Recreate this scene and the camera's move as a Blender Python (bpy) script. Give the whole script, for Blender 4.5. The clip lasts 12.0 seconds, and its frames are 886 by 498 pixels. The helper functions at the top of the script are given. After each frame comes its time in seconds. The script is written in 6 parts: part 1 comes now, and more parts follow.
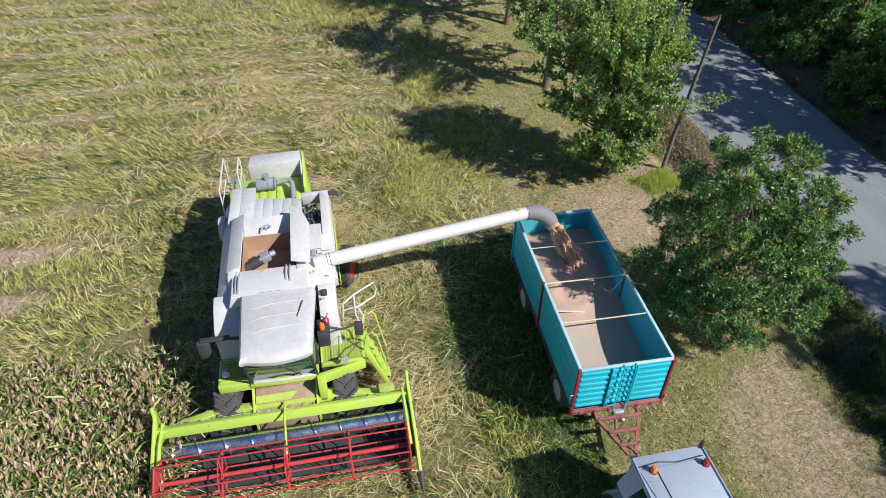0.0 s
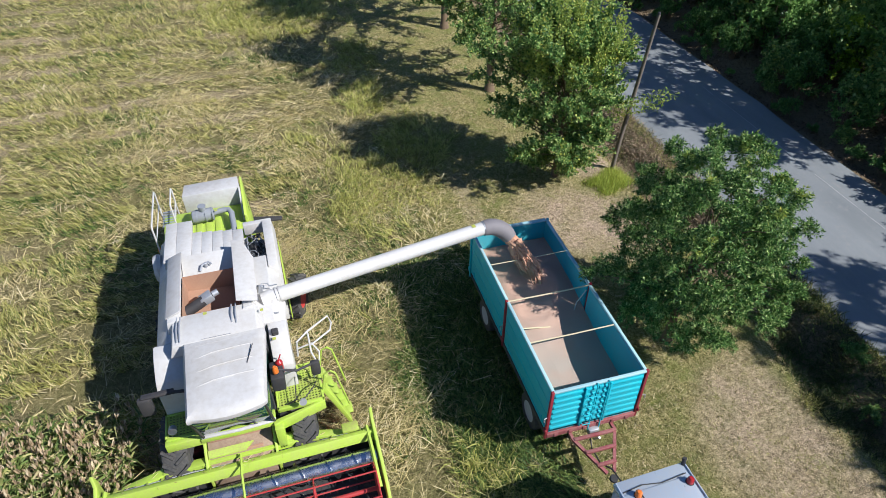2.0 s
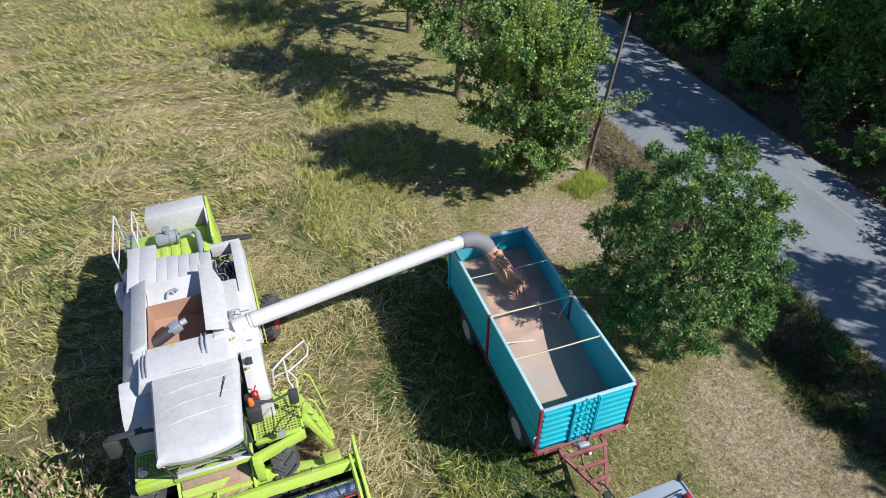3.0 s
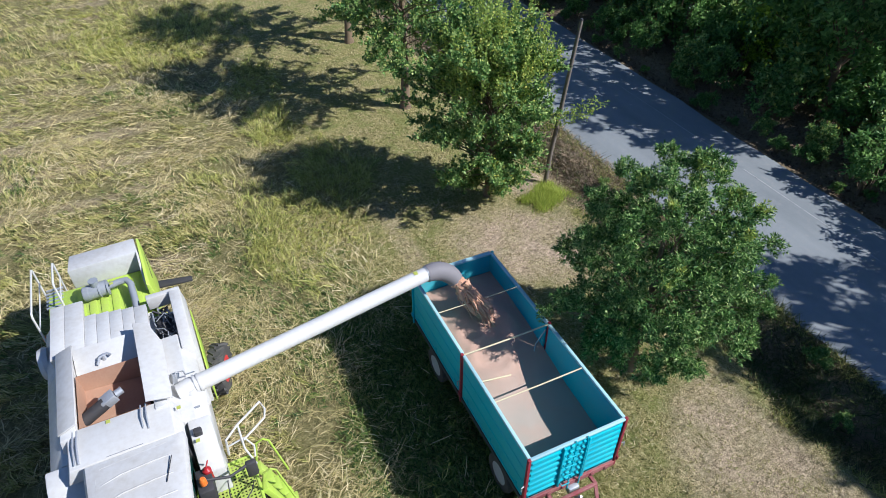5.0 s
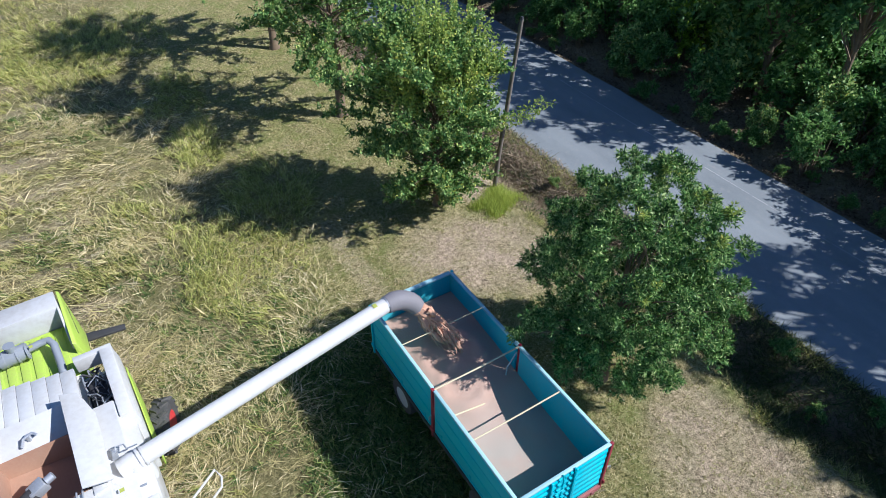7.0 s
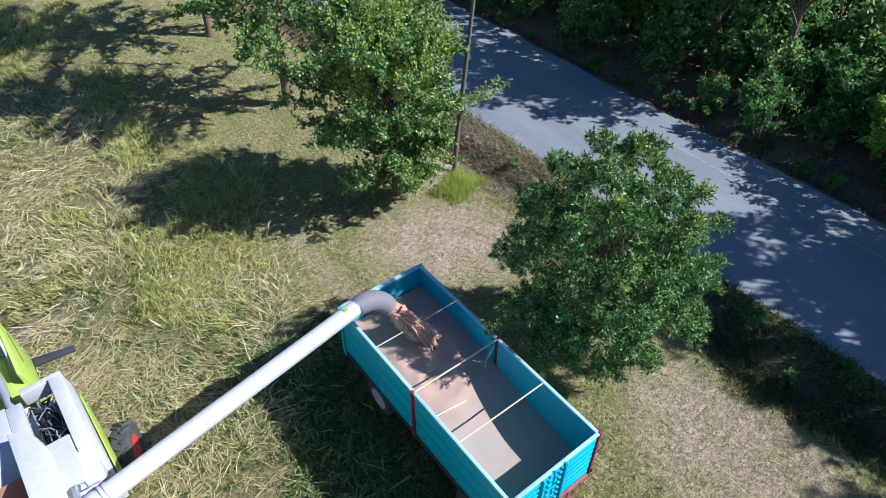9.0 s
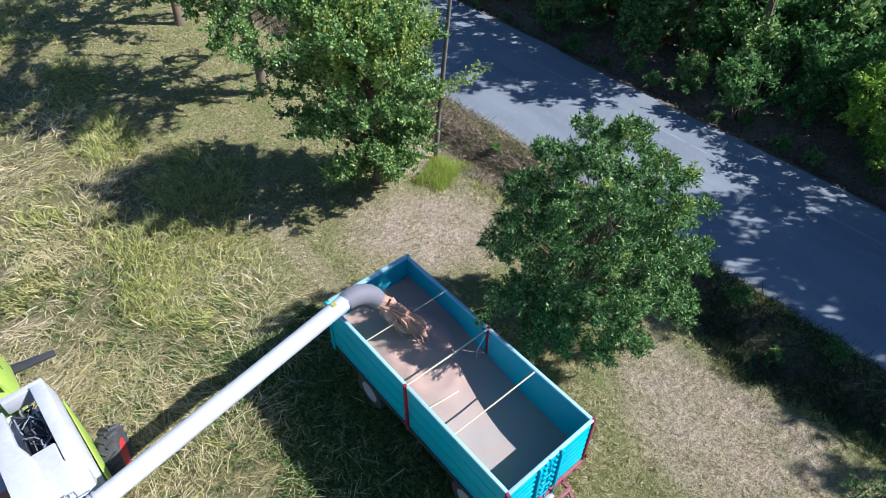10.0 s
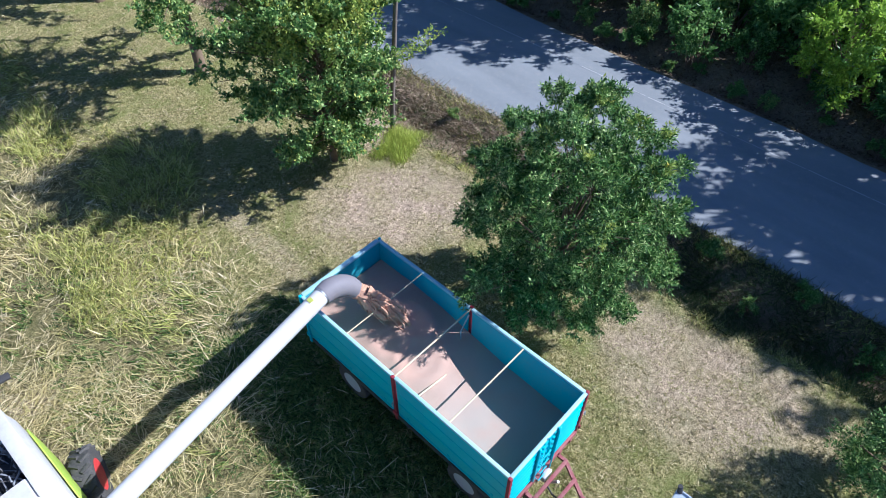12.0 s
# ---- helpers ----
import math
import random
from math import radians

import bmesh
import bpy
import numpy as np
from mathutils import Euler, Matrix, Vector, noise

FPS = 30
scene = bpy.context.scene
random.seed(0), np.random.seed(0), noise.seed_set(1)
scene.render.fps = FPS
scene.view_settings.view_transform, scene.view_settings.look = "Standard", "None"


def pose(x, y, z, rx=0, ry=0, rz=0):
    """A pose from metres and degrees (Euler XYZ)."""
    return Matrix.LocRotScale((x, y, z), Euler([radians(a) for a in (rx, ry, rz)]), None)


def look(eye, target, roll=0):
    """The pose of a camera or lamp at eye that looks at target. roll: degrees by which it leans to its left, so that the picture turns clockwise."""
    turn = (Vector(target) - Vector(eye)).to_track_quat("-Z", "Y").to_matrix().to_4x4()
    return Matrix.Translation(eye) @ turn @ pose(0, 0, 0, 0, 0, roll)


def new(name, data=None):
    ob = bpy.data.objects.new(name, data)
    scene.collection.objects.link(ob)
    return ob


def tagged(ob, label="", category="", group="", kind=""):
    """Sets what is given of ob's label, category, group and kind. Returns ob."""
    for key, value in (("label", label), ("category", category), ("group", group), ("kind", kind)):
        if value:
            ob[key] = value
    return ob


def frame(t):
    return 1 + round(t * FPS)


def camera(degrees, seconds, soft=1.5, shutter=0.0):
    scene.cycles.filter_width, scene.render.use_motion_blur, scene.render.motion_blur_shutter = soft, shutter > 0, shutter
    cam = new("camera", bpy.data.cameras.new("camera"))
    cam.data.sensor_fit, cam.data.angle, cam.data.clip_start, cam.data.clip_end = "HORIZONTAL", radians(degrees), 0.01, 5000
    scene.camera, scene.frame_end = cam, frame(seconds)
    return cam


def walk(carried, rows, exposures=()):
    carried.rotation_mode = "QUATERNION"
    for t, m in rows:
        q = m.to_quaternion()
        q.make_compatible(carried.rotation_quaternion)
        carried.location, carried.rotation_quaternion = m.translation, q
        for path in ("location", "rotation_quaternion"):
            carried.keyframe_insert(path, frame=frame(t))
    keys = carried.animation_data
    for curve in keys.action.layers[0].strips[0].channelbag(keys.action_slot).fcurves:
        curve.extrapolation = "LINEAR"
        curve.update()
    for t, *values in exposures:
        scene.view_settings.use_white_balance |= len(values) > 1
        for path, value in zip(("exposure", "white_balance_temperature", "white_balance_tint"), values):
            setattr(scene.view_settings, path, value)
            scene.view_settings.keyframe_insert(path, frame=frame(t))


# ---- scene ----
cam = camera(69.13, 12.0, 0.6)
# seconds, x, y, z, yaw, pitch, roll
ROWS = [
    (0.0, -0.020, -0.077, 14.888, -9.54, -40.50, -0.30),
    (0.5, -0.013, 0.147, 14.851, -10.89, -40.48, -0.22),
    (1.0, -0.007, 0.397, 14.814, -12.40, -40.42, -0.14),
    (1.5, 0.004, 0.678, 14.776, -14.07, -40.38, -0.10),
    (2.0, 0.015, 0.993, 14.740, -15.73, -40.38, -0.05),
    (2.5, 0.027, 1.343, 14.704, -17.42, -40.37, 0.02),
    (3.0, 0.059, 1.709, 14.657, -19.10, -40.35, 0.05),
    (5.0, 0.266, 3.264, 14.404, -24.98, -40.20, -0.07),
    (5.5, 0.337, 3.646, 14.379, -26.65, -40.23, -0.06),
    (6.0, 0.403, 4.010, 14.363, -28.40, -40.40, -0.00),
    (6.5, 0.472, 4.344, 14.342, -30.25, -40.65, 0.04),
    (7.0, 0.526, 4.639, 14.319, -31.97, -40.95, 0.07),
    (9.0, 0.611, 5.468, 14.197, -37.62, -42.99, 0.04),
    (9.5, 0.607, 5.620, 14.190, -38.87, -43.73, 0.02),
    (10.0, 0.603, 5.778, 14.196, -40.21, -44.47, 0.03),
    (10.5, 0.600, 5.965, 14.201, -41.69, -45.30, 0.06),
    (11.0, 0.622, 6.183, 14.195, -43.41, -46.20, 0.09),
    (11.5, 0.664, 6.431, 14.179, -45.13, -47.13, 0.12),
    (12.0, 0.705, 6.698, 14.152, -46.65, -48.16, 0.17),
]
walk(cam, [(t, pose(x, y, z, 90 + pitch, roll, yaw)) for t, x, y, z, yaw, pitch, roll in ROWS],
     [(0, 0.36, 5450, 14.5), (3, 0.36, 5300, 14), (6, 0.43, 5080, 14), (9, 0.56, 4900, 16), (12, 0.74, 4820, 18)])

# ---- light: clear afternoon sky, sun from the road side ----
SUN = Vector((0.89, -0.75, 1.0)).normalized()
world = bpy.data.worlds.new("world")
scene.world = world
world.use_nodes = True
wn = world.node_tree.nodes
sky = wn.new("ShaderNodeTexSky")
sky.sky_type, sky.sun_disc = "NISHITA", False
sky.ozone_density, sky.dust_density = 4.0, 0.4
sky.sun_elevation, sky.sun_rotation = math.asin(SUN.z), math.atan2(SUN.x, SUN.y)
world.node_tree.links.new(sky.outputs[0], wn["Background"].inputs[0])
wn["Background"].inputs[1].default_value = 0.066
sun = new("sun", bpy.data.lights.new("sun", "SUN"))
sun.data.energy, sun.data.angle, sun.data.color = 5.3, radians(0.53), (1.0, 0.89, 0.71)
sun.matrix_world = look(SUN * 60, (0, 0, 0))


# ---- materials ----
def material(name, rough=0.6, metal=0.0, spec=0.5):
    m = bpy.data.materials.new(name)
    m.use_nodes = True
    b = m.node_tree.nodes["Principled BSDF"]
    b.inputs["Roughness"].default_value, b.inputs["Metallic"].default_value = rough, metal
    b.inputs["Specular IOR Level"].default_value = spec
    return m, m.node_tree.nodes, m.node_tree.links, b


def ramp(nodes, stops):
    r = nodes.new("ShaderNodeValToRGB")
    while len(r.color_ramp.elements) < len(stops):
        r.color_ramp.elements.new(0.5)
    for e, (p, c) in zip(r.color_ramp.elements, stops):
        e.position, e.color = p, (*c, 1)
    return r


def noise_tex(nodes, links, scale, detail=5.0, rough=0.6, coord="Object", stretch=None):
    c = nodes.new("ShaderNodeTexCoord")
    n = nodes.new("ShaderNodeTexNoise")
    n.inputs["Scale"].default_value, n.inputs["Detail"].default_value, n.inputs["Roughness"].default_value = scale, detail, rough
    if stretch:
        mp = nodes.new("ShaderNodeMapping")
        mp.inputs["Scale"].default_value = stretch
        links.new(c.outputs[coord], mp.inputs[0])
        links.new(mp.outputs[0], n.inputs["Vector"])
    else:
        links.new(c.outputs[coord], n.inputs["Vector"])
    return n


def mix(nodes, links, fac, a, b, kind="MIX"):
    m = nodes.new("ShaderNodeMix")
    m.data_type, m.blend_type = "RGBA", kind
    for sock, v in ((m.inputs[0], fac), (m.inputs[6], a), (m.inputs[7], b)):
        if isinstance(v, (int, float)):
            sock.default_value = v
        elif isinstance(v, tuple):
            sock.default_value = (*v, 1)
        else:
            links.new(v, sock)
    return m.outputs[2]


def bump(nodes, links, b, height, strength, dist=0.02):
    bp = nodes.new("ShaderNodeBump")
    bp.inputs["Strength"].default_value, bp.inputs["Distance"].default_value = strength, dist
    links.new(height, bp.inputs["Height"])
    links.new(bp.outputs[0], b.inputs["Normal"])


def painted(name, base, dirt, amount=0.5, rough=0.45, metal=0.0, scale=1.6, fine=22.0, bumped=0.15):
    """Paint with patches of dust and dirt at two scales, and a finer speckle."""
    m, n, l, b = material(name, rough, metal)
    big, small = noise_tex(n, l, scale, 6, 0.65), noise_tex(n, l, fine, 4, 0.6)
    r1 = ramp(n, ((0.35, (0, 0, 0)), (0.75, (1, 1, 1))))
    r2 = ramp(n, ((0.4, (0, 0, 0)), (0.8, (1, 1, 1))))
    l.new(big.outputs["Fac"], r1.inputs[0]), l.new(small.outputs["Fac"], r2.inputs[0])
    f = mix(n, l, 0.45, r1.outputs[0], r2.outputs[0])
    s = n.new("ShaderNodeMath")
    s.operation = "MULTIPLY"
    s.inputs[1].default_value = amount
    l.new(f, s.inputs[0])
    l.new(mix(n, l, s.outputs[0], base, dirt), b.inputs["Base Color"])
    rr = n.new("ShaderNodeMapRange")
    rr.inputs["To Min"].default_value, rr.inputs["To Max"].default_value = rough, min(rough + 0.35, 0.95)
    l.new(f, rr.inputs[0]), l.new(rr.outputs[0], b.inputs["Roughness"])
    bump(n, l, b, small.outputs["Fac"], bumped, 0.004)
    return m


def blade_mat(name, stops, rough=0.7, glow=0.25, patch=None, patch_scale=0.35):
    """Leaves, stalks and grass: a colour for each blade, a drift over the ground, and light shining through."""
    m, n, l, b = material(name, rough, 0, 0.25)
    g = n.new("ShaderNodeNewGeometry")
    r = ramp(n, stops)
    l.new(g.outputs["Random Per Island"], r.inputs[0])
    col = r.outputs[0]
    if patch:
        t = noise_tex(n, l, patch_scale, 3, 0.6)
        pr = ramp(n, ((0.42, (0, 0, 0)), (0.62, (1, 1, 1))))
        l.new(t.outputs["Fac"], pr.inputs[0])
        sc = n.new("ShaderNodeMath")
        sc.operation = "MULTIPLY"
        sc.inputs[1].default_value = 0.65
        l.new(pr.outputs[0], sc.inputs[0])
        col = mix(n, l, sc.outputs[0], col, patch)
    l.new(col, b.inputs["Base Color"])
    tr = n.new("ShaderNodeBsdfTranslucent")
    l.new(col, tr.inputs[0])
    ms = n.new("ShaderNodeMixShader")
    ms.inputs[0].default_value = glow
    l.new(b.outputs[0], ms.inputs[1]), l.new(tr.outputs[0], ms.inputs[2])
    l.new(ms.outputs[0], n["Material Output"].inputs[0])
    return m


WHITE = painted("white_paint", (0.60, 0.59, 0.565), (0.44, 0.40, 0.34), 0.75, 0.4, 0, 1.3, 9.0, 0.03)
ROOF = painted("dusty_roof_paint", (0.56, 0.55, 0.53), (0.40, 0.37, 0.32), 0.95, 0.6, 0, 1.1, 7.0, 0.03)
LIME = painted("lime_paint", (0.42, 0.60, 0.045), (0.36, 0.32, 0.15), 0.65, 0.45)
LIME_DUSTY = painted("lime_paint_worn", (0.40, 0.55, 0.05), (0.30, 0.22, 0.12), 0.95, 0.55, 0, 2.5)
GREY = painted("grey_paint", (0.25, 0.27, 0.30), (0.36, 0.34, 0.30), 0.4, 0.45)
DARK = painted("dark_metal", (0.03, 0.03, 0.035), (0.09, 0.08, 0.065), 0.6, 0.55)
STEEL = painted("polished_steel", (0.62, 0.64, 0.68), (0.30, 0.29, 0.30), 0.35, 0.18, 1.0, 3.0, 30, 0.3)
GALV = painted("galvanised_steel", (0.50, 0.52, 0.55), (0.36, 0.34, 0.31), 0.5, 0.45, 0.6)
RED = painted("red_paint", (0.45, 0.025, 0.03), (0.26, 0.09, 0.06), 0.7, 0.45)
REDFRAME = painted("faded_red_frame_paint", (0.24, 0.04, 0.05), (0.36, 0.235, 0.195), 0.85, 0.65, 0, 4.0)
CRIMSON = painted("dark_red_post_paint", (0.26, 0.015, 0.03), (0.22, 0.06, 0.06), 0.5, 0.5)
TEAL = painted("turquoise_paint", (0.035, 0.46, 0.56), (0.10, 0.40, 0.45), 0.5, 0.4, 0, 0.9)
TEAL_IN = painted("dusty_turquoise_paint", (0.04, 0.40, 0.48), (0.24, 0.34, 0.34), 0.55, 0.55, 0, 1.4)
TEAL_EDGE = painted("pale_turquoise_rail_paint", (0.42, 0.62, 0.64), (0.22, 0.45, 0.48), 0.6, 0.5)
CREAM = painted("dusty_cream_rod_paint", (0.62, 0.53, 0.33), (0.50, 0.40, 0.24), 0.6, 0.6)
RUBBER = painted("tyre_rubber", (0.035, 0.035, 0.036), (0.16, 0.145, 0.12), 0.75, 0.8, 0, 3.0)
SPOUT = painted("grey_rubber_spout", (0.17, 0.16, 0.17), (0.28, 0.25, 0.23), 0.5, 0.6)
RUST = painted("rusty_tank_sheet", (0.36, 0.20, 0.125), (0.44, 0.29, 0.19), 0.8, 0.75)
FEEDER = painted("dusty_worn_sheet", (0.34, 0.25, 0.17), (0.19, 0.12, 0.08), 0.95, 0.8, 0, 5.0)
RIM = painted("pale_rim_paint", (0.46, 0.48, 0.51), (0.36, 0.33, 0.29), 0.5, 0.5)
RED_RIM = painted("red_rim_paint", (0.55, 0.03, 0.03), (0.30, 0.12, 0.09), 0.4, 0.45)
BLUEWHITE = painted("pale_blue_cab_paint", (0.50, 0.58, 0.66), (0.60, 0.55, 0.48), 0.6, 0.24, 0.35, 1.5)
AMBER = painted("amber_lens", (0.7, 0.17, 0.02), (0.6, 0.2, 0.05), 0.3, 0.2)
REDLENS = painted("red_lens", (0.36, 0.015, 0.02), (0.22, 0.03, 0.03), 0.3, 0.25)
BARK = painted("bark", (0.21, 0.15, 0.09), (0.09, 0.065, 0.04), 0.9, 0.9, 0, 4.0, 30, 0.8)
POLEWOOD = painted("grey_pole_wood", (0.20, 0.165, 0.13), (0.10, 0.085, 0.07), 0.8, 0.85, 0, 3.0, 40, 0.5)
LINE = painted("worn_road_paint", (0.42, 0.42, 0.41), (0.29, 0.30, 0.31), 0.8, 0.7, 0, 3.0)

GLASS, gn, gl, gb = material("tinted_glass", 0.05)
gb.inputs["Base Color"].default_value = (0.03, 0.11, 0.095, 1)
gb.inputs["Transmission Weight"].default_value = 0.25

# grain: fine speckle, husks and dust
GRAIN, gn, gl, gb = material("sorghum_grain", 0.85, 0, 0.2)
g1, g2, g3 = noise_tex(gn, gl, 95, 3, 0.7), noise_tex(gn, gl, 1.3, 5, 0.6), noise_tex(gn, gl, 14, 4)
gr = ramp(gn, ((0.3, (0.36, 0.18, 0.13)), (0.5, (0.50, 0.31, 0.22)), (0.72, (0.60, 0.43, 0.33))))
gl.new(g1.outputs["Fac"], gr.inputs[0])
gd = ramp(gn, ((0.3, (0.6, 0.6, 0.6)), (0.55, (1, 1, 1))))
gl.new(g2.outputs["Fac"], gd.inputs[0])
# redder where it was poured last, dustier towards the drawbar
tc, sx, fr = gn.new("ShaderNodeTexCoord"), gn.new("ShaderNodeSeparateXYZ"), gn.new("ShaderNodeMapRange")
gl.new(tc.outputs["Object"], sx.inputs[0]), gl.new(sx.outputs[1], fr.inputs[0])
for s_, v_ in (("From Min", 10.6), ("From Max", 12.6), ("To Min", 1.0), ("To Max", 0.1)):
    fr.inputs[s_].default_value = v_
dm = gn.new("ShaderNodeMath")
dm.operation = "MULTIPLY"
dm.use_clamp = True
gl.new(gd.outputs[0], dm.inputs[0]), gl.new(fr.outputs[0], dm.inputs[1])
gl.new(mix(gn, gl, dm.outputs[0], gr.outputs[0], (0.41, 0.345, 0.285)), gb.inputs["Base Color"])
bump(gn, gl, gb, mix(gn, gl, 0.4, g1.outputs["Fac"], g3.outputs["Fac"]), 0.6, 0.02)

FRESH = painted("falling_grain", (0.62, 0.36, 0.23), (0.34, 0.16, 0.09), 0.95, 0.9, 0, 14.0, 60.0, 1.0)

STRAW = blade_mat("straw", ((0.0, (0.10, 0.085, 0.03)), (0.16, (0.20, 0.21, 0.06)), (0.27, (0.40, 0.39, 0.13)), (0.4, (0.56, 0.45, 0.20)), (0.65, (0.70, 0.58, 0.30)), (1.0, (0.84, 0.73, 0.47))), 0.6, 0.15, (0.56, 0.47, 0.19), 0.4)
STUBBLE = blade_mat("stubble_leaves", ((0.0, (0.05, 0.07, 0.02)), (0.18, (0.14, 0.18, 0.04)), (0.4, (0.38, 0.39, 0.115)), (0.7, (0.64, 0.56, 0.21)), (1.0, (0.85, 0.73, 0.38))), 0.6, 0.3, (0.40, 0.38, 0.10), 0.55)
GRASS = blade_mat("dry_grass", ((0.0, (0.12, 0.125, 0.04)), (0.35, (0.40, 0.34, 0.15)), (0.75, (0.66, 0.54, 0.31)), (1.0, (0.82, 0.70, 0.46))), 0.7, 0.25, (0.36, 0.37, 0.09), 0.9)
WEED = blade_mat("green_weeds", ((0.0, (0.09, 0.15, 0.035)), (0.3, (0.42, 0.44, 0.10)), (0.7, (0.62, 0.60, 0.17)), (1.0, (0.74, 0.66, 0.28))), 0.6, 0.35)
BRIGHT = blade_mat("bright_green_grass", ((0.0, (0.30, 0.40, 0.06)), (1.0, (0.64, 0.66, 0.14))), 0.6, 0.35)
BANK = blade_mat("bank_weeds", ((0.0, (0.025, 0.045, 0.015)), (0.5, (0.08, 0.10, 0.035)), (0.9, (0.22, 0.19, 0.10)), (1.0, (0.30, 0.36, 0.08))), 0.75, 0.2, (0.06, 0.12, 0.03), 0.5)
REGROWTH = blade_mat("green_regrowth", ((0.0, (0.035, 0.07, 0.02)), (0.5, (0.11, 0.18, 0.04)), (1.0, (0.30, 0.36, 0.09))), 0.55, 0.3)
HEADS = blade_mat("sorghum_heads", ((0.0, (0.28, 0.20, 0.11)), (0.6, (0.50, 0.385, 0.23)), (1.0, (0.68, 0.56, 0.37))), 0.85, 0.1)
CROP = blade_mat("sorghum_leaves", ((0.0, (0.06, 0.11, 0.025)), (0.4, (0.20, 0.27, 0.065)), (0.75, (0.44, 0.44, 0.15)), (1.0, (0.70, 0.60, 0.32))), 0.6, 0.25)
LEAF_ASH = blade_mat("ash_leaves", ((0.0, (0.025, 0.07, 0.018)), (0.4, (0.075, 0.175, 0.035)), (0.8, (0.24, 0.38, 0.09)), (1.0, (0.52, 0.62, 0.24))), 0.55, 0.13)
LEAF_ELM = blade_mat("elm_leaves", ((0.0, (0.05, 0.13, 0.03)), (0.5, (0.19, 0.32, 0.08)), (0.93, (0.46, 0.56, 0.18)), (1.0, (0.62, 0.58, 0.10))), 0.5, 0.3)
LEAF_WOOD = blade_mat("woodland_leaves", ((0.0, (0.06, 0.14, 0.04)), (0.6, (0.16, 0.30, 0.075)), (1.0, (0.34, 0.50, 0.15))), 0.4, 0.5)
LEAF_YOUNG_LIT = blade_mat("young_elm_and_lit_ash_leaves", ((0.0, (0.16, 0.25, 0.05)), (0.6, (0.42, 0.52, 0.11)), (0.93, (0.50, 0.56, 0.12)), (1.0, (0.70, 0.60, 0.10))), 0.4, 0.45)
LEAF_LIGHT = blade_mat("light_green_leaves", ((0.0, (0.17, 0.30, 0.03)), (1.0, (0.44, 0.60, 0.07))), 0.45, 0.5)
DRYBANK = blade_mat("dry_bank_growth", ((0.0, (0.18, 0.13, 0.085)), (0.5, (0.40, 0.30, 0.20)), (0.85, (0.56, 0.44, 0.31)), (1.0, (0.20, 0.24, 0.07))), 0.8, 0.15)
LITTER = blade_mat("leaf_litter", ((0.0, (0.06, 0.045, 0.03)), (0.6, (0.15, 0.10, 0.06)), (1.0, (0.27, 0.20, 0.13))), 0.85, 0.05)

# ground: soil and straw in the field, dry turf on the verge, bare dusty patches, dark weeds on the banks
SOIL, gn, gl, gb = material("field_and_verge_ground", 0.95, 0, 0.1)
at = gn.new("ShaderNodeVertexColor")
at.layer_name = "zones"
sep = gn.new("ShaderNodeSeparateColor")
gl.new(at.outputs[0], sep.inputs[0])
f1, f2, f3 = noise_tex(gn, gl, 7, 8, 0.8), noise_tex(gn, gl, 0.5, 5), noise_tex(gn, gl, 26, 5, 0.8)
field = ramp(gn, ((0.4, (0.045, 0.04, 0.02)), (0.5, (0.22, 0.19, 0.085)), (0.62, (0.48, 0.41, 0.20))))
turf = ramp(gn, ((0.41, (0.055, 0.058, 0.018)), (0.5, (0.29, 0.26, 0.10)), (0.59, (0.58, 0.49, 0.25))))
bare = ramp(gn, ((0.41, (0.17, 0.13, 0.085)), (0.5, (0.47, 0.36, 0.25)), (0.59, (0.77, 0.60, 0.43))))
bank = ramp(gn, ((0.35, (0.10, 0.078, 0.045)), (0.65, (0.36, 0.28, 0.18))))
fm = mix(gn, gl, 0.5, f1.outputs["Fac"], f3.outputs["Fac"])
for r in (field, turf, bare, bank):
    gl.new(fm, r.inputs[0])
gf = ramp(gn, ((0.42, (0, 0, 0)), (0.62, (0.6, 0.6, 0.6))))
gl.new(f2.outputs["Fac"], gf.inputs[0])
c = mix(gn, gl, gf.outputs[0], field.outputs[0], (0.19, 0.185, 0.065))
f4 = noise_tex(gn, gl, 1.1, 4, 0.65)
gt = ramp(gn, ((0.46, (0, 0, 0)), (0.6, (0.7, 0.7, 0.7))))
gl.new(f4.outputs["Fac"], gt.inputs[0])
c = mix(gn, gl, sep.outputs[0], c, mix(gn, gl, gt.outputs[0], turf.outputs[0], (0.20, 0.225, 0.06)))
c = mix(gn, gl, sep.outputs[1], c, bare.outputs[0])
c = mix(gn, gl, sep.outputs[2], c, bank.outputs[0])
gl.new(c, gb.inputs["Base Color"])
bump(gn, gl, gb, fm, 1.0, 0.12)

ASPHALT, gn, gl, gb = material("worn_asphalt", 0.85, 0, 0.3)
a1, a2, a3 = noise_tex(gn, gl, 120, 3, 0.7), noise_tex(gn, gl, 0.35, 5, 0.6, stretch=(2.2, 0.5, 1)), noise_tex(gn, gl, 5, 5, 0.7)
ar = ramp(gn, ((0.3, (0.165, 0.18, 0.188)), (0.7, (0.27, 0.286, 0.29))))
gl.new(mix(gn, gl, 0.6, a1.outputs["Fac"], a2.outputs["Fac"]), ar.inputs[0])
ad = ramp(gn, ((0.55, (0, 0, 0)), (0.75, (0.5, 0.5, 0.5))))
gl.new(a3.outputs["Fac"], ad.inputs[0])
gl.new(mix(gn, gl, ad.outputs[0], ar.outputs[0], (0.32, 0.30, 0.275)), gb.inputs["Base Color"])
bump(gn, gl, gb, a1.outputs["Fac"], 0.35, 0.01)


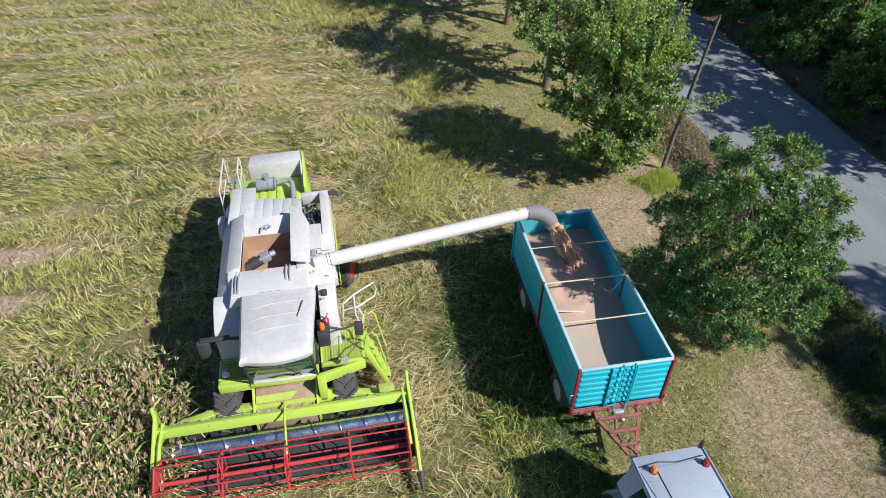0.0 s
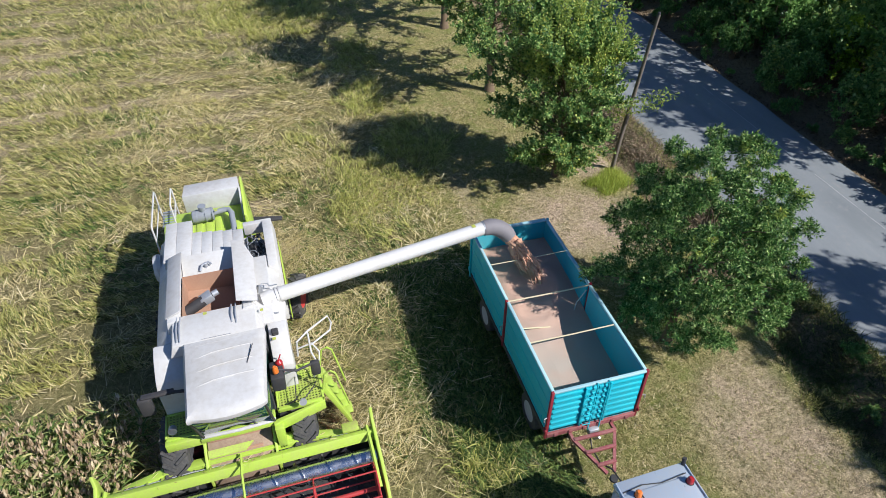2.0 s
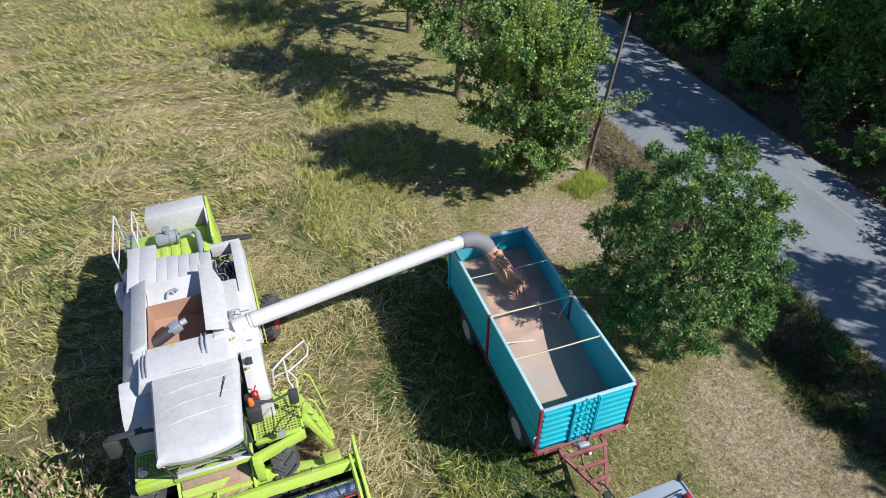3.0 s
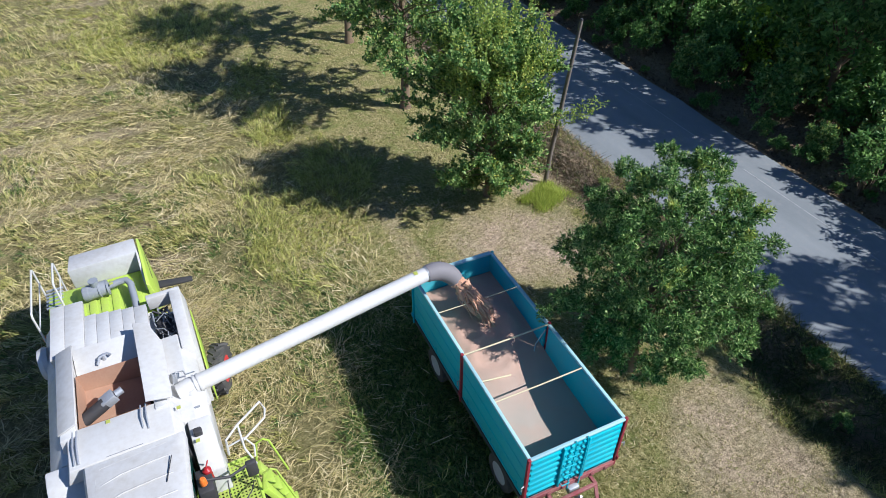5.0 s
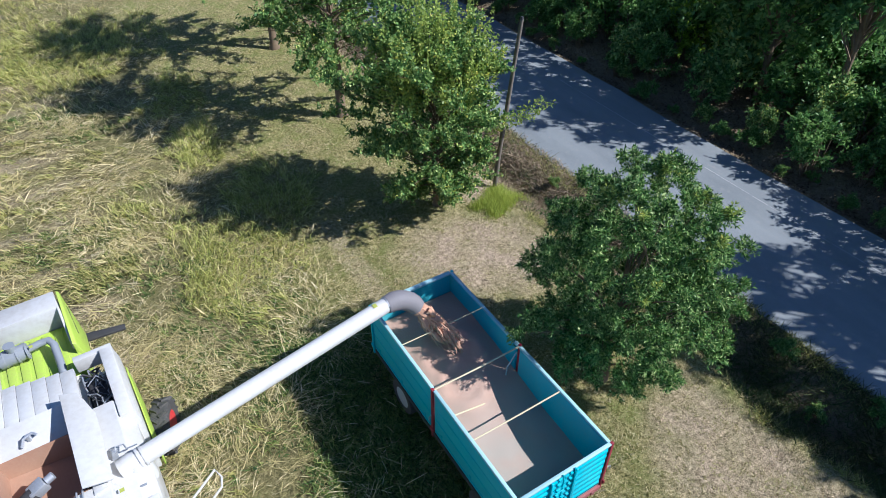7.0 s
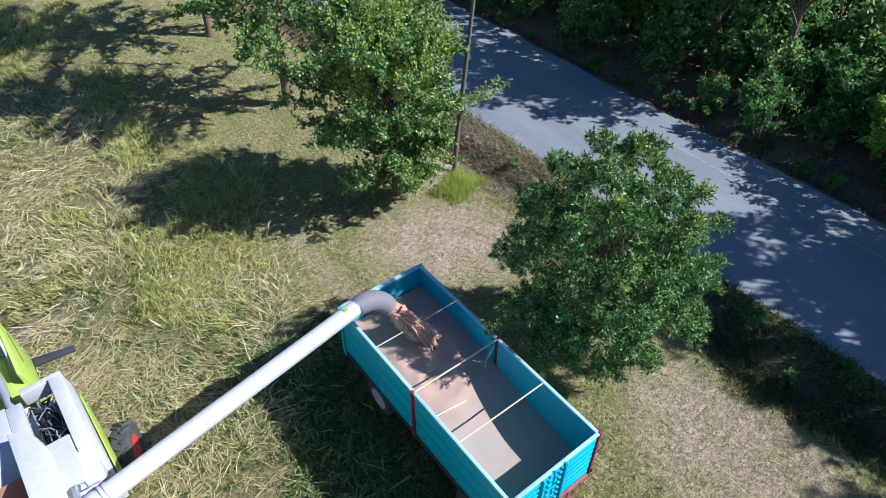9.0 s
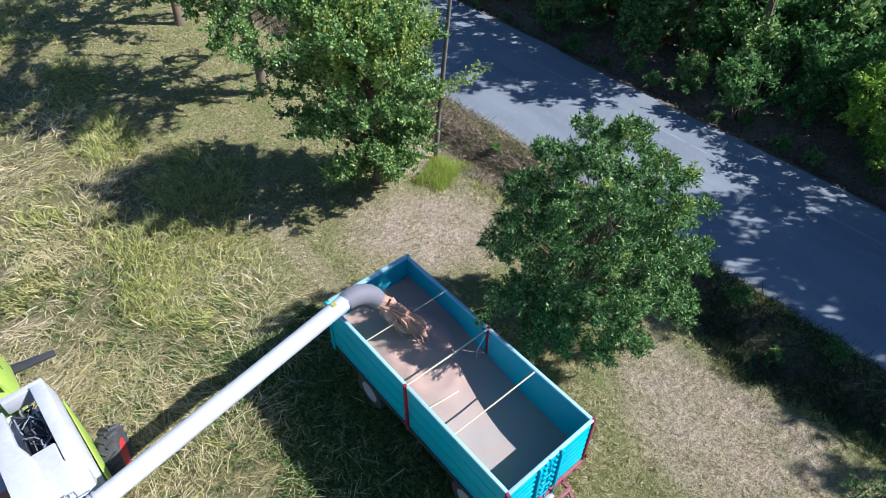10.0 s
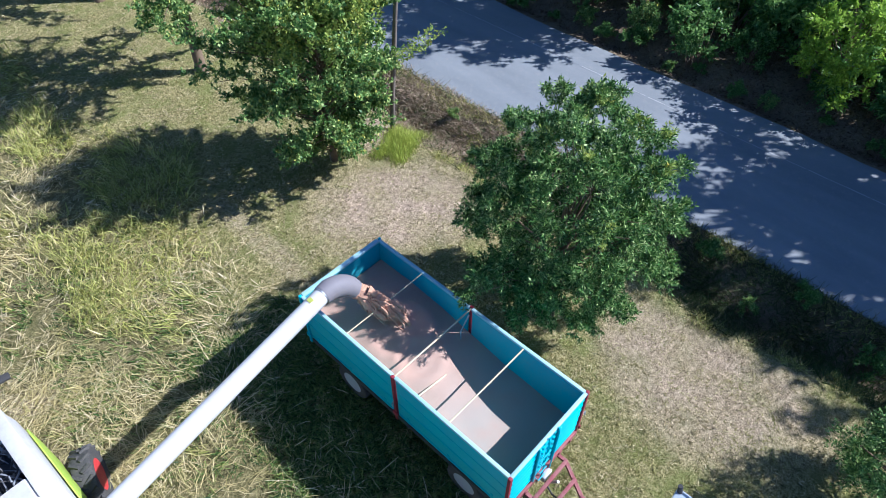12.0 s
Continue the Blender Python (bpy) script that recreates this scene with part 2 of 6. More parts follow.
# ---- mesh helpers ----
def mesh_of(name, bm, mat, smooth=False):
    bmesh.ops.recalc_face_normals(bm, faces=bm.faces)
    me = bpy.data.meshes.new(name)
    bm.to_mesh(me)
    bm.free()
    me.materials.append(mat)
    if smooth:
        me.polygons.foreach_set("use_smooth", [True] * len(me.polygons))
        me.set_sharp_from_angle(angle=radians(38))
    return me


def part(name, bm, mat, parent, label="", smooth=True):
    ob = new(name, mesh_of(name, bm, mat, smooth))
    ob.parent = parent
    if label:
        ob["label"] = label
    return ob


def thing(name, m, label, category, group="", kind=""):
    e = new(name)
    e.empty_display_size = 0.3
    e.matrix_world = m
    return tagged(e, label, category, group, kind)


def box(bm, x0, x1, y0, y1, z0, z1, bevel=0.0, m=None):
    v = bmesh.ops.create_cube(bm, size=1)["verts"]
    t = Matrix.Translation(((x0 + x1) / 2, (y0 + y1) / 2, (z0 + z1) / 2)) @ Matrix.Diagonal((x1 - x0, y1 - y0, z1 - z0, 1))
    bmesh.ops.transform(bm, matrix=(m @ t) if m else t, verts=v)
    if bevel:
        es = list({e for w in v for e in w.link_edges})
        bmesh.ops.bevel(bm, geom=es, offset=bevel, segments=2, affect="EDGES", profile=0.5)
    return bm


def prism(bm, pts, axis, a, b, bevel=0.0):
    """A polygon of (p, q) pairs drawn out along an axis from a to b: x takes (y, z), y takes (x, z), z takes (x, y)."""
    put = {"x": lambda p, q, s: (s, p, q), "y": lambda p, q, s: (p, s, q), "z": lambda p, q, s: (p, q, s)}[axis]
    lo = [bm.verts.new(put(p, q, a)) for p, q in pts]
    hi = [bm.verts.new(put(p, q, b)) for p, q in pts]
    fs = [bm.faces.new(lo), bm.faces.new(hi)]
    for i in range(len(pts)):
        j = (i + 1) % len(pts)
        fs.append(bm.faces.new((lo[i], lo[j], hi[j], hi[i])))
    bmesh.ops.recalc_face_normals(bm, faces=fs)
    if bevel:
        bmesh.ops.bevel(bm, geom=list({e for f in fs for e in f.edges}), offset=bevel, segments=2, affect="EDGES", profile=0.5)
    return bm


def hexa(bm, lo, hi, bevel=0.0):
    """A block between two four-cornered outlines."""
    a, b = [bm.verts.new(p) for p in lo], [bm.verts.new(p) for p in hi]
    fs = [bm.faces.new(a), bm.faces.new(b)] + [bm.faces.new((a[i], a[(i + 1) % 4], b[(i + 1) % 4], b[i])) for i in range(4)]
    bmesh.ops.recalc_face_normals(bm, faces=fs)
    if bevel:
        bmesh.ops.bevel(bm, geom=list({e for f in fs for e in f.edges}), offset=bevel, segments=2, affect="EDGES", profile=0.5)
    return bm


def tube(bm, pts, radii, seg=8, cap=True):
    """A round bar through points, with a radius for each or one for all."""
    pts = [Vector(p) for p in pts]
    if isinstance(radii, (int, float)):
        radii = [radii] * len(pts)
    rings, side = [], None
    for i, p in enumerate(pts):
        d = (pts[min(i + 1, len(pts) - 1)] - pts[max(i - 1, 0)]).normalized()
        if side is None:
            side = d.orthogonal().normalized()
        side = (side - d * side.dot(d)).normalized()
        up = d.cross(side)
        rings.append([bm.verts.new(p + (side * math.cos(k * math.tau / seg) + up * math.sin(k * math.tau / seg)) * radii[i]) for k in range(seg)])
    for a, b in zip(rings, rings[1:]):
        for k in range(seg):
            bm.faces.new((a[k], a[(k + 1) % seg], b[(k + 1) % seg], b[k]))
    if cap:
        bm.faces.new(rings[0][::-1]), bm.faces.new(rings[-1])
    return bm


def lathe(bm, profile, seg, m):
    """A ring turned from (radius, along) pairs about the local x axis."""
    rings = [[bm.verts.new(m @ Vector((h, r * math.cos(k * math.tau / seg), r * math.sin(k * math.tau / seg)))) for k in range(seg)] for r, h in profile]
    for a, b in zip(rings, rings[1:]):
        for k in range(seg):
            bm.faces.new((a[k], a[(k + 1) % seg], b[(k + 1) % seg], b[k]))
    for ring in (rings[0], rings[-1]):
        bm.faces.new(ring)
    return bm


def quads(name, v, mat):
    """One mesh of loose quads from an array of (n, 4, 3)."""
    n = len(v)
    me = bpy.data.meshes.new(name)
    me.vertices.add(4 * n)
    me.vertices.foreach_set("co", np.ascontiguousarray(v, dtype=np.float32).ravel())
    me.loops.add(4 * n)
    me.loops.foreach_set("vertex_index", np.arange(4 * n, dtype=np.int32))
    me.polygons.add(n)
    me.polygons.foreach_set("loop_start", np.arange(0, 4 * n, 4, dtype=np.int32))
    me.update(calc_edges=True)
    me.materials.append(mat)
    return me


def unit(a):
    return a / np.maximum(np.linalg.norm(a, axis=-1, keepdims=True), 1e-9)


def blades(base, way, length, width, rng, tip=0.25, sag=0.0):
    """Quads that stand or lie from base along way, narrowing to the tip."""
    way = unit(way)
    side = unit(np.cross(way, rng.normal(size=way.shape)))
    end = base + way * length[:, None]
    end[:, 2] -= sag * length
    w = (side * width[:, None]) / 2
    return np.stack([base - w, base + w, end + w * tip, end - w * tip], 1)


def leaf_quads(base, way, length, width, rng):
    """Leaves: rhombs, widest before the middle, slightly folded."""
    way = unit(way)
    side = unit(np.cross(way, rng.normal(size=way.shape)))
    up = np.cross(side, way)
    mid = base + way * (length * 0.45)[:, None] + up * (length * 0.06)[:, None]
    end = base + way * length[:, None]
    w = side * (width / 2)[:, None]
    return np.stack([base, mid + w, end, mid - w], 1)


def stuff(name, v, mat, label, category):
    return tagged(new(name, (strips if v.shape[1] == 6 else quads)(name, v, mat)), label, category, kind="stuff")


def strips(name, v, mat):
    """One mesh of blades with a bend: two joined quads each, from an array of (n, 6, 3)."""
    n = len(v)
    me = bpy.data.meshes.new(name)
    me.vertices.add(6 * n)
    me.vertices.foreach_set("co", np.ascontiguousarray(v, dtype=np.float32).ravel())
    me.loops.add(8 * n)
    me.loops.foreach_set("vertex_index", (np.arange(n)[:, None] * 6 + np.array((0, 1, 2, 3, 3, 2, 4, 5))).astype(np.int32).ravel())
    me.polygons.add(2 * n)
    me.polygons.foreach_set("loop_start", np.arange(0, 8 * n, 4, dtype=np.int32))
    me.update(calc_edges=True)
    me.materials.append(mat)
    return me


def bent(base, way, length, width, rng, droop=0.4, tip=0.2, kink=0.35):
    """Blades of two lengths: up from the base along way, then over and down."""
    way = unit(way)
    side = unit(np.cross(way, rng.normal(size=way.shape) * 0.5 + np.array((0, 0, 1.0))))
    mid = base + way * (length * 0.5)[:, None]
    w2 = unit(way + rng.normal(size=way.shape) * kink + np.array((0, 0, -1.0)) * (droop * rng.uniform(0.3, 1.6, len(base)))[:, None])
    end = mid + w2 * (length * 0.5)[:, None]
    w = side * (width / 2)[:, None]
    return np.stack([base - w * 0.7, base + w * 0.7, mid + w, mid - w, end + w * tip, end - w * tip], 1)


# ---- ground, road ----
def step(a, b, x):
    t = np.clip((x - a) / (b - a), 0, 1)
    return t * t * (3 - 2 * t)


def wobble(x, y):
    """A slow, uneven drift between about -1 and 1."""
    return 0.5 * np.sin(0.71 * x + 1.3 * np.sin(0.43 * y)) + 0.5 * np.sin(0.57 * y + 1.7 * np.sin(0.37 * x + 1.0))


def height(x, y):
    x, y = np.asarray(x, float), np.asarray(y, float)
    near = step(-60, -30, x) * (1 - step(60, 90, y)) * step(-30, -10, y)
    dip = -0.55 * np.exp(-((x - 14.1 - 0.25 * np.sin(y * 0.5)) / 0.75) ** 2) + 0.12 * np.exp(-((x - 12.7) / 0.5) ** 2)
    far = 0.25 * step(23.0, 26.0, x) - 0.3 * np.exp(-((x - 23.2) / 0.5) ** 2)
    rows = 0.035 * np.sin(y * math.tau / 0.76 + 0.06 * x) * (1 - step(-1, 3, x)) * near
    lumps = 0.03 * np.sin(3.1 * x + 2 * np.sin(1.7 * y)) * np.sin(2.6 * y + 1.5 * np.sin(2.2 * x)) * near * (1 - step(15.2, 15.7, x) * (1 - step(22.4, 22.9, x)))
    return dip + far + rows + lumps


def clump(x, y):
    """Small heaps and gaps, a hand to an arm across."""
    s = np.sin(5.1 * x + 2.3 * np.sin(3.7 * y)) * np.sin(6.3 * y + 2.1 * np.sin(4.4 * x + 0.7)) + 0.6 * np.sin(11 * x + 3 * np.sin(9 * y)) * np.sin(13 * y + 2 * np.sin(8 * x))
    return np.clip(0.5 + 0.6 * s, 0.08, 1)


def lane(x, y):
    """Paler lanes of laid straw that cross the field, uneven and about two and a half metres apart."""
    s = np.sin((y - 0.02 * x - 14.25) * math.tau / 2.52 + 0.7 * wobble(0.45 * x, 0.6 * y) + 0.4 * wobble(2.1 * x, 2.3 * y) + math.pi / 2)
    return np.clip(0.5 + (0.5 + 0.3 * wobble(0.6 * x + 4, 0.35 * y)) * s + 0.25 * wobble(1.3 * x, 1.1 * y + 2), 0, 1)


def zones(x, y):
    w = wobble(x * 2, y * 2)
    verge = step(2.2, 5.5, x + 0.9 * w)
    r1 = np.hypot((x - 10.1) / 2.5, (y - 17.7) / 2.4) + 0.15 * w
    r2 = np.hypot((x - 12.1) / 0.9, (y - 20.9) / 0.9) + 0.15 * w
    r3 = np.hypot((x - 10.9) / 1.9, (y - 7.6) / 3.2) + 0.2 * w
    r4 = np.hypot((x - 6.4) / 0.5, (y - 19.5) / 3.0) + 0.2 * w
    bare = (0.8 + 0.2 * wobble(6 * x, 6 * y)) * np.maximum.reduce([1 - step(0.5, 1.3, r1), 1 - step(0.6, 1.2, r2), 0.85 * (1 - step(0.6, 1.2, r3)), 0.5 * (1 - step(0.6, 1.2, r4))])
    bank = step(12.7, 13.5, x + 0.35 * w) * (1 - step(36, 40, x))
    bare = np.maximum(bare, (1.0 - 0.5 * step(20, 26, y)) * step(0.0, 0.6, wobble(0.5 * x + 1, 0.4 * y) + 0.5) * step(0.55, 0.95, lane(x, y)) * (1 - step(-2.5, 0.5, x + w)))
    return verge, bare * (1 - bank), bank


def axis_steps(lo, a, b, hi, fine):
    """Even steps from a to b, and ever longer ones out to lo and hi."""
    mid = np.arange(a, b + fine / 2, fine)
    grow, up, s = [], 0.0, fine
    while b + up < hi:
        s *= 1.35
        up += s
        grow.append(up)
    grow = np.array(grow)
    left = a - grow[grow < (a - lo) * 1.3]
    return np.concatenate([left[::-1], mid, b + grow])


gx, gy = axis_steps(-1500, -24, 28, 1500, 0.17), axis_steps(-1500, 0, 48, 1800, 0.17)
X, Y = np.meshgrid(gx, gy)
Z = height(X, Y)
nx, ny = len(gx), len(gy)
me = bpy.data.meshes.new("ground")
idx = np.arange(nx * ny).reshape(ny, nx)
fq = np.stack([idx[:-1, :-1], idx[:-1, 1:], idx[1:, 1:], idx[1:, :-1]], -1).reshape(-1, 4)
me.vertices.add(nx * ny)
me.vertices.foreach_set("co", np.stack([X, Y, Z], -1).astype(np.float32).ravel())
me.loops.add(fq.size)
me.loops.foreach_set("vertex_index", fq.astype(np.int32).ravel())
me.polygons.add(len(fq))
me.polygons.foreach_set("loop_start", np.arange(0, fq.size, 4, dtype=np.int32))
me.update(calc_edges=True)
me.polygons.foreach_set("use_smooth", [True] * len(me.polygons))
zc = me.color_attributes.new("zones", "FLOAT_COLOR", "POINT")
za, zb, zd = zones(X, Y)
zc.data.foreach_set("color", np.stack([za, zb, zd, np.ones_like(za)], -1).astype(np.float32).ravel())
me.materials.append(SOIL)
tagged(new("ground", me), "harvested field with straw, dry verge and weedy roadside bank", "ground", kind="structure")

ROAD_L, ROAD_R = 15.8, 22.35
bm = bmesh.new()
ys = np.arange(-90, 260.1, 2.0)
rng = np.random.default_rng(5)
rows_ = []
for y in ys:
    jl, jr = rng.uniform(-0.1, 0.1, 2)
    prof = [(ROAD_L + jl, -0.3), (ROAD_L + jl, 0.02), (ROAD_L + 0.5, 0.045), (19.0, 0.09), (ROAD_R - 0.5, 0.045), (ROAD_R + jr, 0.02), (ROAD_R + jr, -0.3)]
    rows_.append([bm.verts.new((x, y, z)) for x, z in prof])
for a, b in zip(rows_, rows_[1:]):
    for k in range(len(a) - 1):
        bm.faces.new((a[k], a[k + 1], b[k + 1], b[k]))
tagged(new("road", mesh_of("road", bm, ASPHALT, True)), "grey worn asphalt country road in dappled tree shade", "road", kind="structure")

# the worn edge line: short scraps of paint with gaps
rng = np.random.default_rng(8)
v, y = [], -30.0
while y < 120:
    l = rng.uniform(0.15, 0.9)
    x = 20.62 + 0.03 * math.sin(y * 0.35)
    w = rng.uniform(0.02, 0.042)
    if rng.random() < 0.8:
        zr = 0.09 - (x - 19.0) / (ROAD_R - 0.5 - 19.0) * 0.045 + 0.006
        o = rng.uniform(-0.012, 0.012)
        v.append([(x - w / 2 + o, y, zr), (x + w / 2 + o, y, zr), (x + w / 2 - o, y + l, zr), (x - w / 2 - o, y + l, zr)])
    y += l + rng.exponential(0.06)
tagged(new("road_marking", quads("road_marking", np.array(v), LINE)), "thin worn white edge line on the asphalt", "road marking", kind="structure")


# ---- loose vegetation ----
def scatter(n, x0, x1, y0, y1, rng, keep):
    """Random places in a rectangle, kept by a chance given at each."""
    x, y = rng.uniform(x0, x1, n), rng.uniform(y0, y1, n)
    k = rng.random(n) < keep(x, y)
    return x[k], y[k]


def at_ground(x, y, up=0.0):
    return np.stack([x, y, height(x, y) + up], 1)


def crop_area(x, y):
    """Where the uncut crop stands."""
    return (1 - step(-5.0, -4.7, x + 0.35 * wobble(3 * x, 3 * y))) * (1 - step(12.6, 13.2, y + 0.05 * (x + 8) + 0.3 * wobble(2 * x, y)))


def near_fade(x, y):
    """Thins out what is far off."""
    return np.clip(1.25 - np.hypot(x - 0, y - 8) / 42, 0.12, 1)


def heaps(x, y):
    """Uneven heaps and bare gaps of laid straw, from a hand to a few metres across."""
    s = 0.55 * wobble(1.9 * x + 3, 2.3 * y) + 0.75 * (clump(x, y) - 0.5) + 0.75 * (clump(2.3 * y + 1, 2.1 * x) - 0.5)
    return np.clip(0.42 + 0.75 * s, 0.03, 1)


def yard(x, y):
    """The trodden ground between the combine, the trailer and the elms, where straw lies every way."""
    return 1 - step(0.75, 1.25, np.hypot((x - 1.6) / 3.9, (y - 15.0) / 8.0) + 0.12 * wobble(2 * x, 2 * y))


def laid(x, y):
    """Straw pressed flat in a broad pale patch behind the combine."""
    return (1 - step(0.6, 1.2, np.hypot((x + 2.5) / 6.0, (y - 30.0) / 7.0) + 0.25 * wobble(1.2 * x, 1.5 * y)))


rng = np.random.default_rng(11)
x, y = scatter(800000, -24, 6.5, 3, 62, rng, lambda x, y: np.clip(near_fade(x, y), 0.3, 1) * (1 - step(3, 6.3, x + 0.8 * wobble(x, y))) * np.clip(0.1 + 0.85 * lane(x, y) ** 1.6 + 0.9 * yard(x, y) + 0.75 * laid(x, y), 0, 1) * (1 - 0.85 * step(0.7, 0.9, lane(x, y)) * (1 - step(20, 24, y)) * (1 - step(-5.5, -3.5, x))) * (1 - 0.7 * step(2.2, 3.4, x + 0.4 * wobble(2 * x, 2 * y)) * (1 - step(15.5, 17.5, y))) * heaps(x, y) * (1 - crop_area(x, y)))
n = len(x)
a = 2.6 * wobble(x * 1.3, y * 1.3) + rng.normal(0, 0.9, n)
way = np.stack([np.cos(a), np.sin(a), rng.normal(0.16, 0.22, n)], 1)
lift = rng.uniform(0, 0.05, n) + 0.14 * rng.random(n) * heaps(x, y)
stuff("fallen_straw", bent(at_ground(x, y, 0.025) + np.stack([0 * x, 0 * x, lift], 1), way, rng.uniform(0.14, 0.38, n) + rng.exponential(0.1, n), 0.006 + rng.random(n) ** 2.2 * (0.026 - 0.011 * yard(x, y)), rng, 0.06, 0.55, 0.12), STRAW, "pale dry straw lying across the harvested field", "straw")


def tufts(x, y, k, lean_to, spread, length, width, droop, rng, root=0.05):
    """Tufts of k bent blades that share a root and lean one way."""
    x, y = np.repeat(x, k), np.repeat(y, k)
    n = len(x)
    a, r = rng.uniform(0, math.tau, n), spread * rng.random(n) ** 0.6
    wx, wy = lean_to(x, y)
    way = np.stack([wx + np.cos(a) * r, wy + np.sin(a) * r, np.ones(n) * 0.8], 1)
    return bent(at_ground(x + rng.normal(0, root, n), y + rng.normal(0, root, n)), way, rng.uniform(length[0], length[1], n), width[0] + (width[1] - width[0]) * rng.random(n) ** 1.6, rng, droop)


def comb(x, y):
    return -0.75 + 0.55 * wobble(0.8 * x, 0.9 * y), 0.25 + 0.5 * wobble(y, x)


x, y = scatter(92000, -24, 3.5, 3, 62, rng, lambda x, y: np.clip(near_fade(x, y), 0.35, 1) * (1 - step(-0.5, 3, x + wobble(x, y))) * np.clip(1.25 - (1.25 - 0.25 * step(20, 26, y)) * lane(x, y), 0.05, 1) * (1 - 0.8 * yard(x, y)) * (1 - 0.6 * laid(x, y)) * (0.15 + 0.85 * clump(0.7 * y, 0.7 * x) ** 1.5) * (1 - crop_area(x, y)))
y = np.round((y + 0.06 * x / 12) / 0.62) * 0.62 - 0.06 * x / 12 + rng.normal(0, 0.12, len(y))
k = rng.random(len(x)) < np.clip(2.2 - 2.4 * lane(x, y) + 0.6 * step(22, 27, y), 0.02, 1)
x, y = x[k], y[k]
stuff("stubble", tufts(x, y, 9, comb, 0.6, (0.2, 0.55), (0.014, 0.042), 0.8, rng), STUBBLE, "green and yellow cut stubble in rows across the field", "stubble")

# green regrowth and broken leaves in dark tufts between the straw
x, y = scatter(21000, -22, 5.0, 4, 46, rng, lambda x, y: near_fade(x, y) * np.clip(1.1 - lane(x, y), 0.1, 1) * np.maximum(step(0.1, 0.7, wobble(1.1 * x + 2, 1.3 * y)) * (1 - 0.75 * yard(x, y)), 2.5 * (1 - step(0.3, 0.8, np.abs(y - 24.5 - 0.01 * x + 0.3 * wobble(x, y)))) * (1 - step(-3.5, -2.0, x))) * (1 - crop_area(x, y)))
x, y = np.concatenate([x, rng.uniform(-0.5, 4.5, 350)]), np.concatenate([y, rng.uniform(14, 23, 350)])
stuff("green_regrowth", tufts(x, y, 8, comb, 0.9, (0.15, 0.42), (0.016, 0.04), 0.9, rng, 0.08), REGROWTH, "dark green regrowth between the stubble rows", "stubble")

x, y = scatter(9500, 1.8, 5.6, 4, 17.5, rng, lambda x, y: step(2.0, 3.2, x + 0.5 * wobble(2 * x, 2 * y)) * (0.3 + 0.7 * clump(0.8 * x, 0.8 * y)))
stuff("trodden_grass", tufts(x, y, 9, comb, 1.1, (0.12, 0.4), (0.012, 0.032), 0.9, rng, 0.09), REGROWTH, "dark green trodden grass beside the trailer", "grass")

x, y = scatter(520000, 1.5, 15.6, 0, 58, rng, lambda x, y: (0.04 + 0.96 * clump(1.3 * x, 1.3 * y)) * np.clip(1.2 - np.hypot(x - 6, y - 8) / 36, 0.15, 1) * step(2, 5, x + wobble(x, y)) * (1 - 0.55 * zones(x, y)[1]) * (1 - 0.7 * zones(x, y)[2]))
n = len(x)
a, lean = rng.uniform(0, math.tau, n), rng.uniform(0.4, 2.4, n)
way = np.stack([np.cos(a) * lean, np.sin(a) * lean, np.ones(n) * 0.7], 1)
stuff("verge_grass", blades(at_ground(x, y), way, rng.uniform(0.04, 0.12, n) + 0.09 * rng.random(n) * clump(1.3 * x, 1.3 * y) * (1 - step(8.5, 10.5, x)), 0.009 + 0.017 * rng.random(n) ** 1.5, rng, 0.35), GRASS, "short dry yellow-green grass on the verge", "grass")


def weed_area(x, y):
    r1 = np.hypot((x - 3.1) / 2.1, (y - 21.9) / 3.1)
    r2 = np.hypot((x - 5.4) / 1.5, (y - 24.8) / 2.6)
    r3 = np.hypot((x - 4.0) / 1.2, (y - 29.5) / 2.4)
    r5 = np.hypot((x - 3.6) / 1.0, (y - 8.2) / 2.6)
    r6 = np.hypot((x - 0.5) / 5.0, (y - 43) / 5.0)
    r7 = np.hypot((x - 0.6) / 0.9, (y - 26.2) / 0.7)
    r8 = np.hypot((x - 4.2) / 1.6, (y - 34.5) / 2.4)
    w = 0.25 * wobble(3 * x, 3 * y)
    return np.maximum.reduce([1 - step(0.5, 1.2, r + w) for r in (r1, r2, r3, r5, r6, r7, r8)])


x, y = scatter(44000, -16, 9, 4, 48, rng, lambda x, y: 0.9 * weed_area(x, y) * (0.25 + 0.75 * clump(0.8 * x, 0.8 * y)) * np.clip(1.3 - y / 60, 0.2, 1))
stuff("tall_weeds", tufts(x, y, 11, lambda x, y: (0.8 * wobble(1.6 * x, 1.6 * y), 0.8 * wobble(1.4 * y + 2, 1.5 * x)), 0.9, (0.25, 0.75), (0.01, 0.032), 0.7, rng, 0.06), WEED, "tall green weeds bent over at the field edge", "weeds")

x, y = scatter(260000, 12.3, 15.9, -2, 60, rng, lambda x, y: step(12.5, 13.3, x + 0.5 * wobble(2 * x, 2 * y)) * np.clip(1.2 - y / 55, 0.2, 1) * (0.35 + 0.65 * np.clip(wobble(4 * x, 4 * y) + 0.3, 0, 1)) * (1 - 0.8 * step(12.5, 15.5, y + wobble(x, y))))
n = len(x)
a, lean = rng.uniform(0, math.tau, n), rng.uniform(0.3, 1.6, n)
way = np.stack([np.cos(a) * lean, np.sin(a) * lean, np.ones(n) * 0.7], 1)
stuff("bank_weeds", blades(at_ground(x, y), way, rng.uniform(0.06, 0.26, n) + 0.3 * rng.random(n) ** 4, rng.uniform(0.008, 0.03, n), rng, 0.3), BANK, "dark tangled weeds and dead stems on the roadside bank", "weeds")

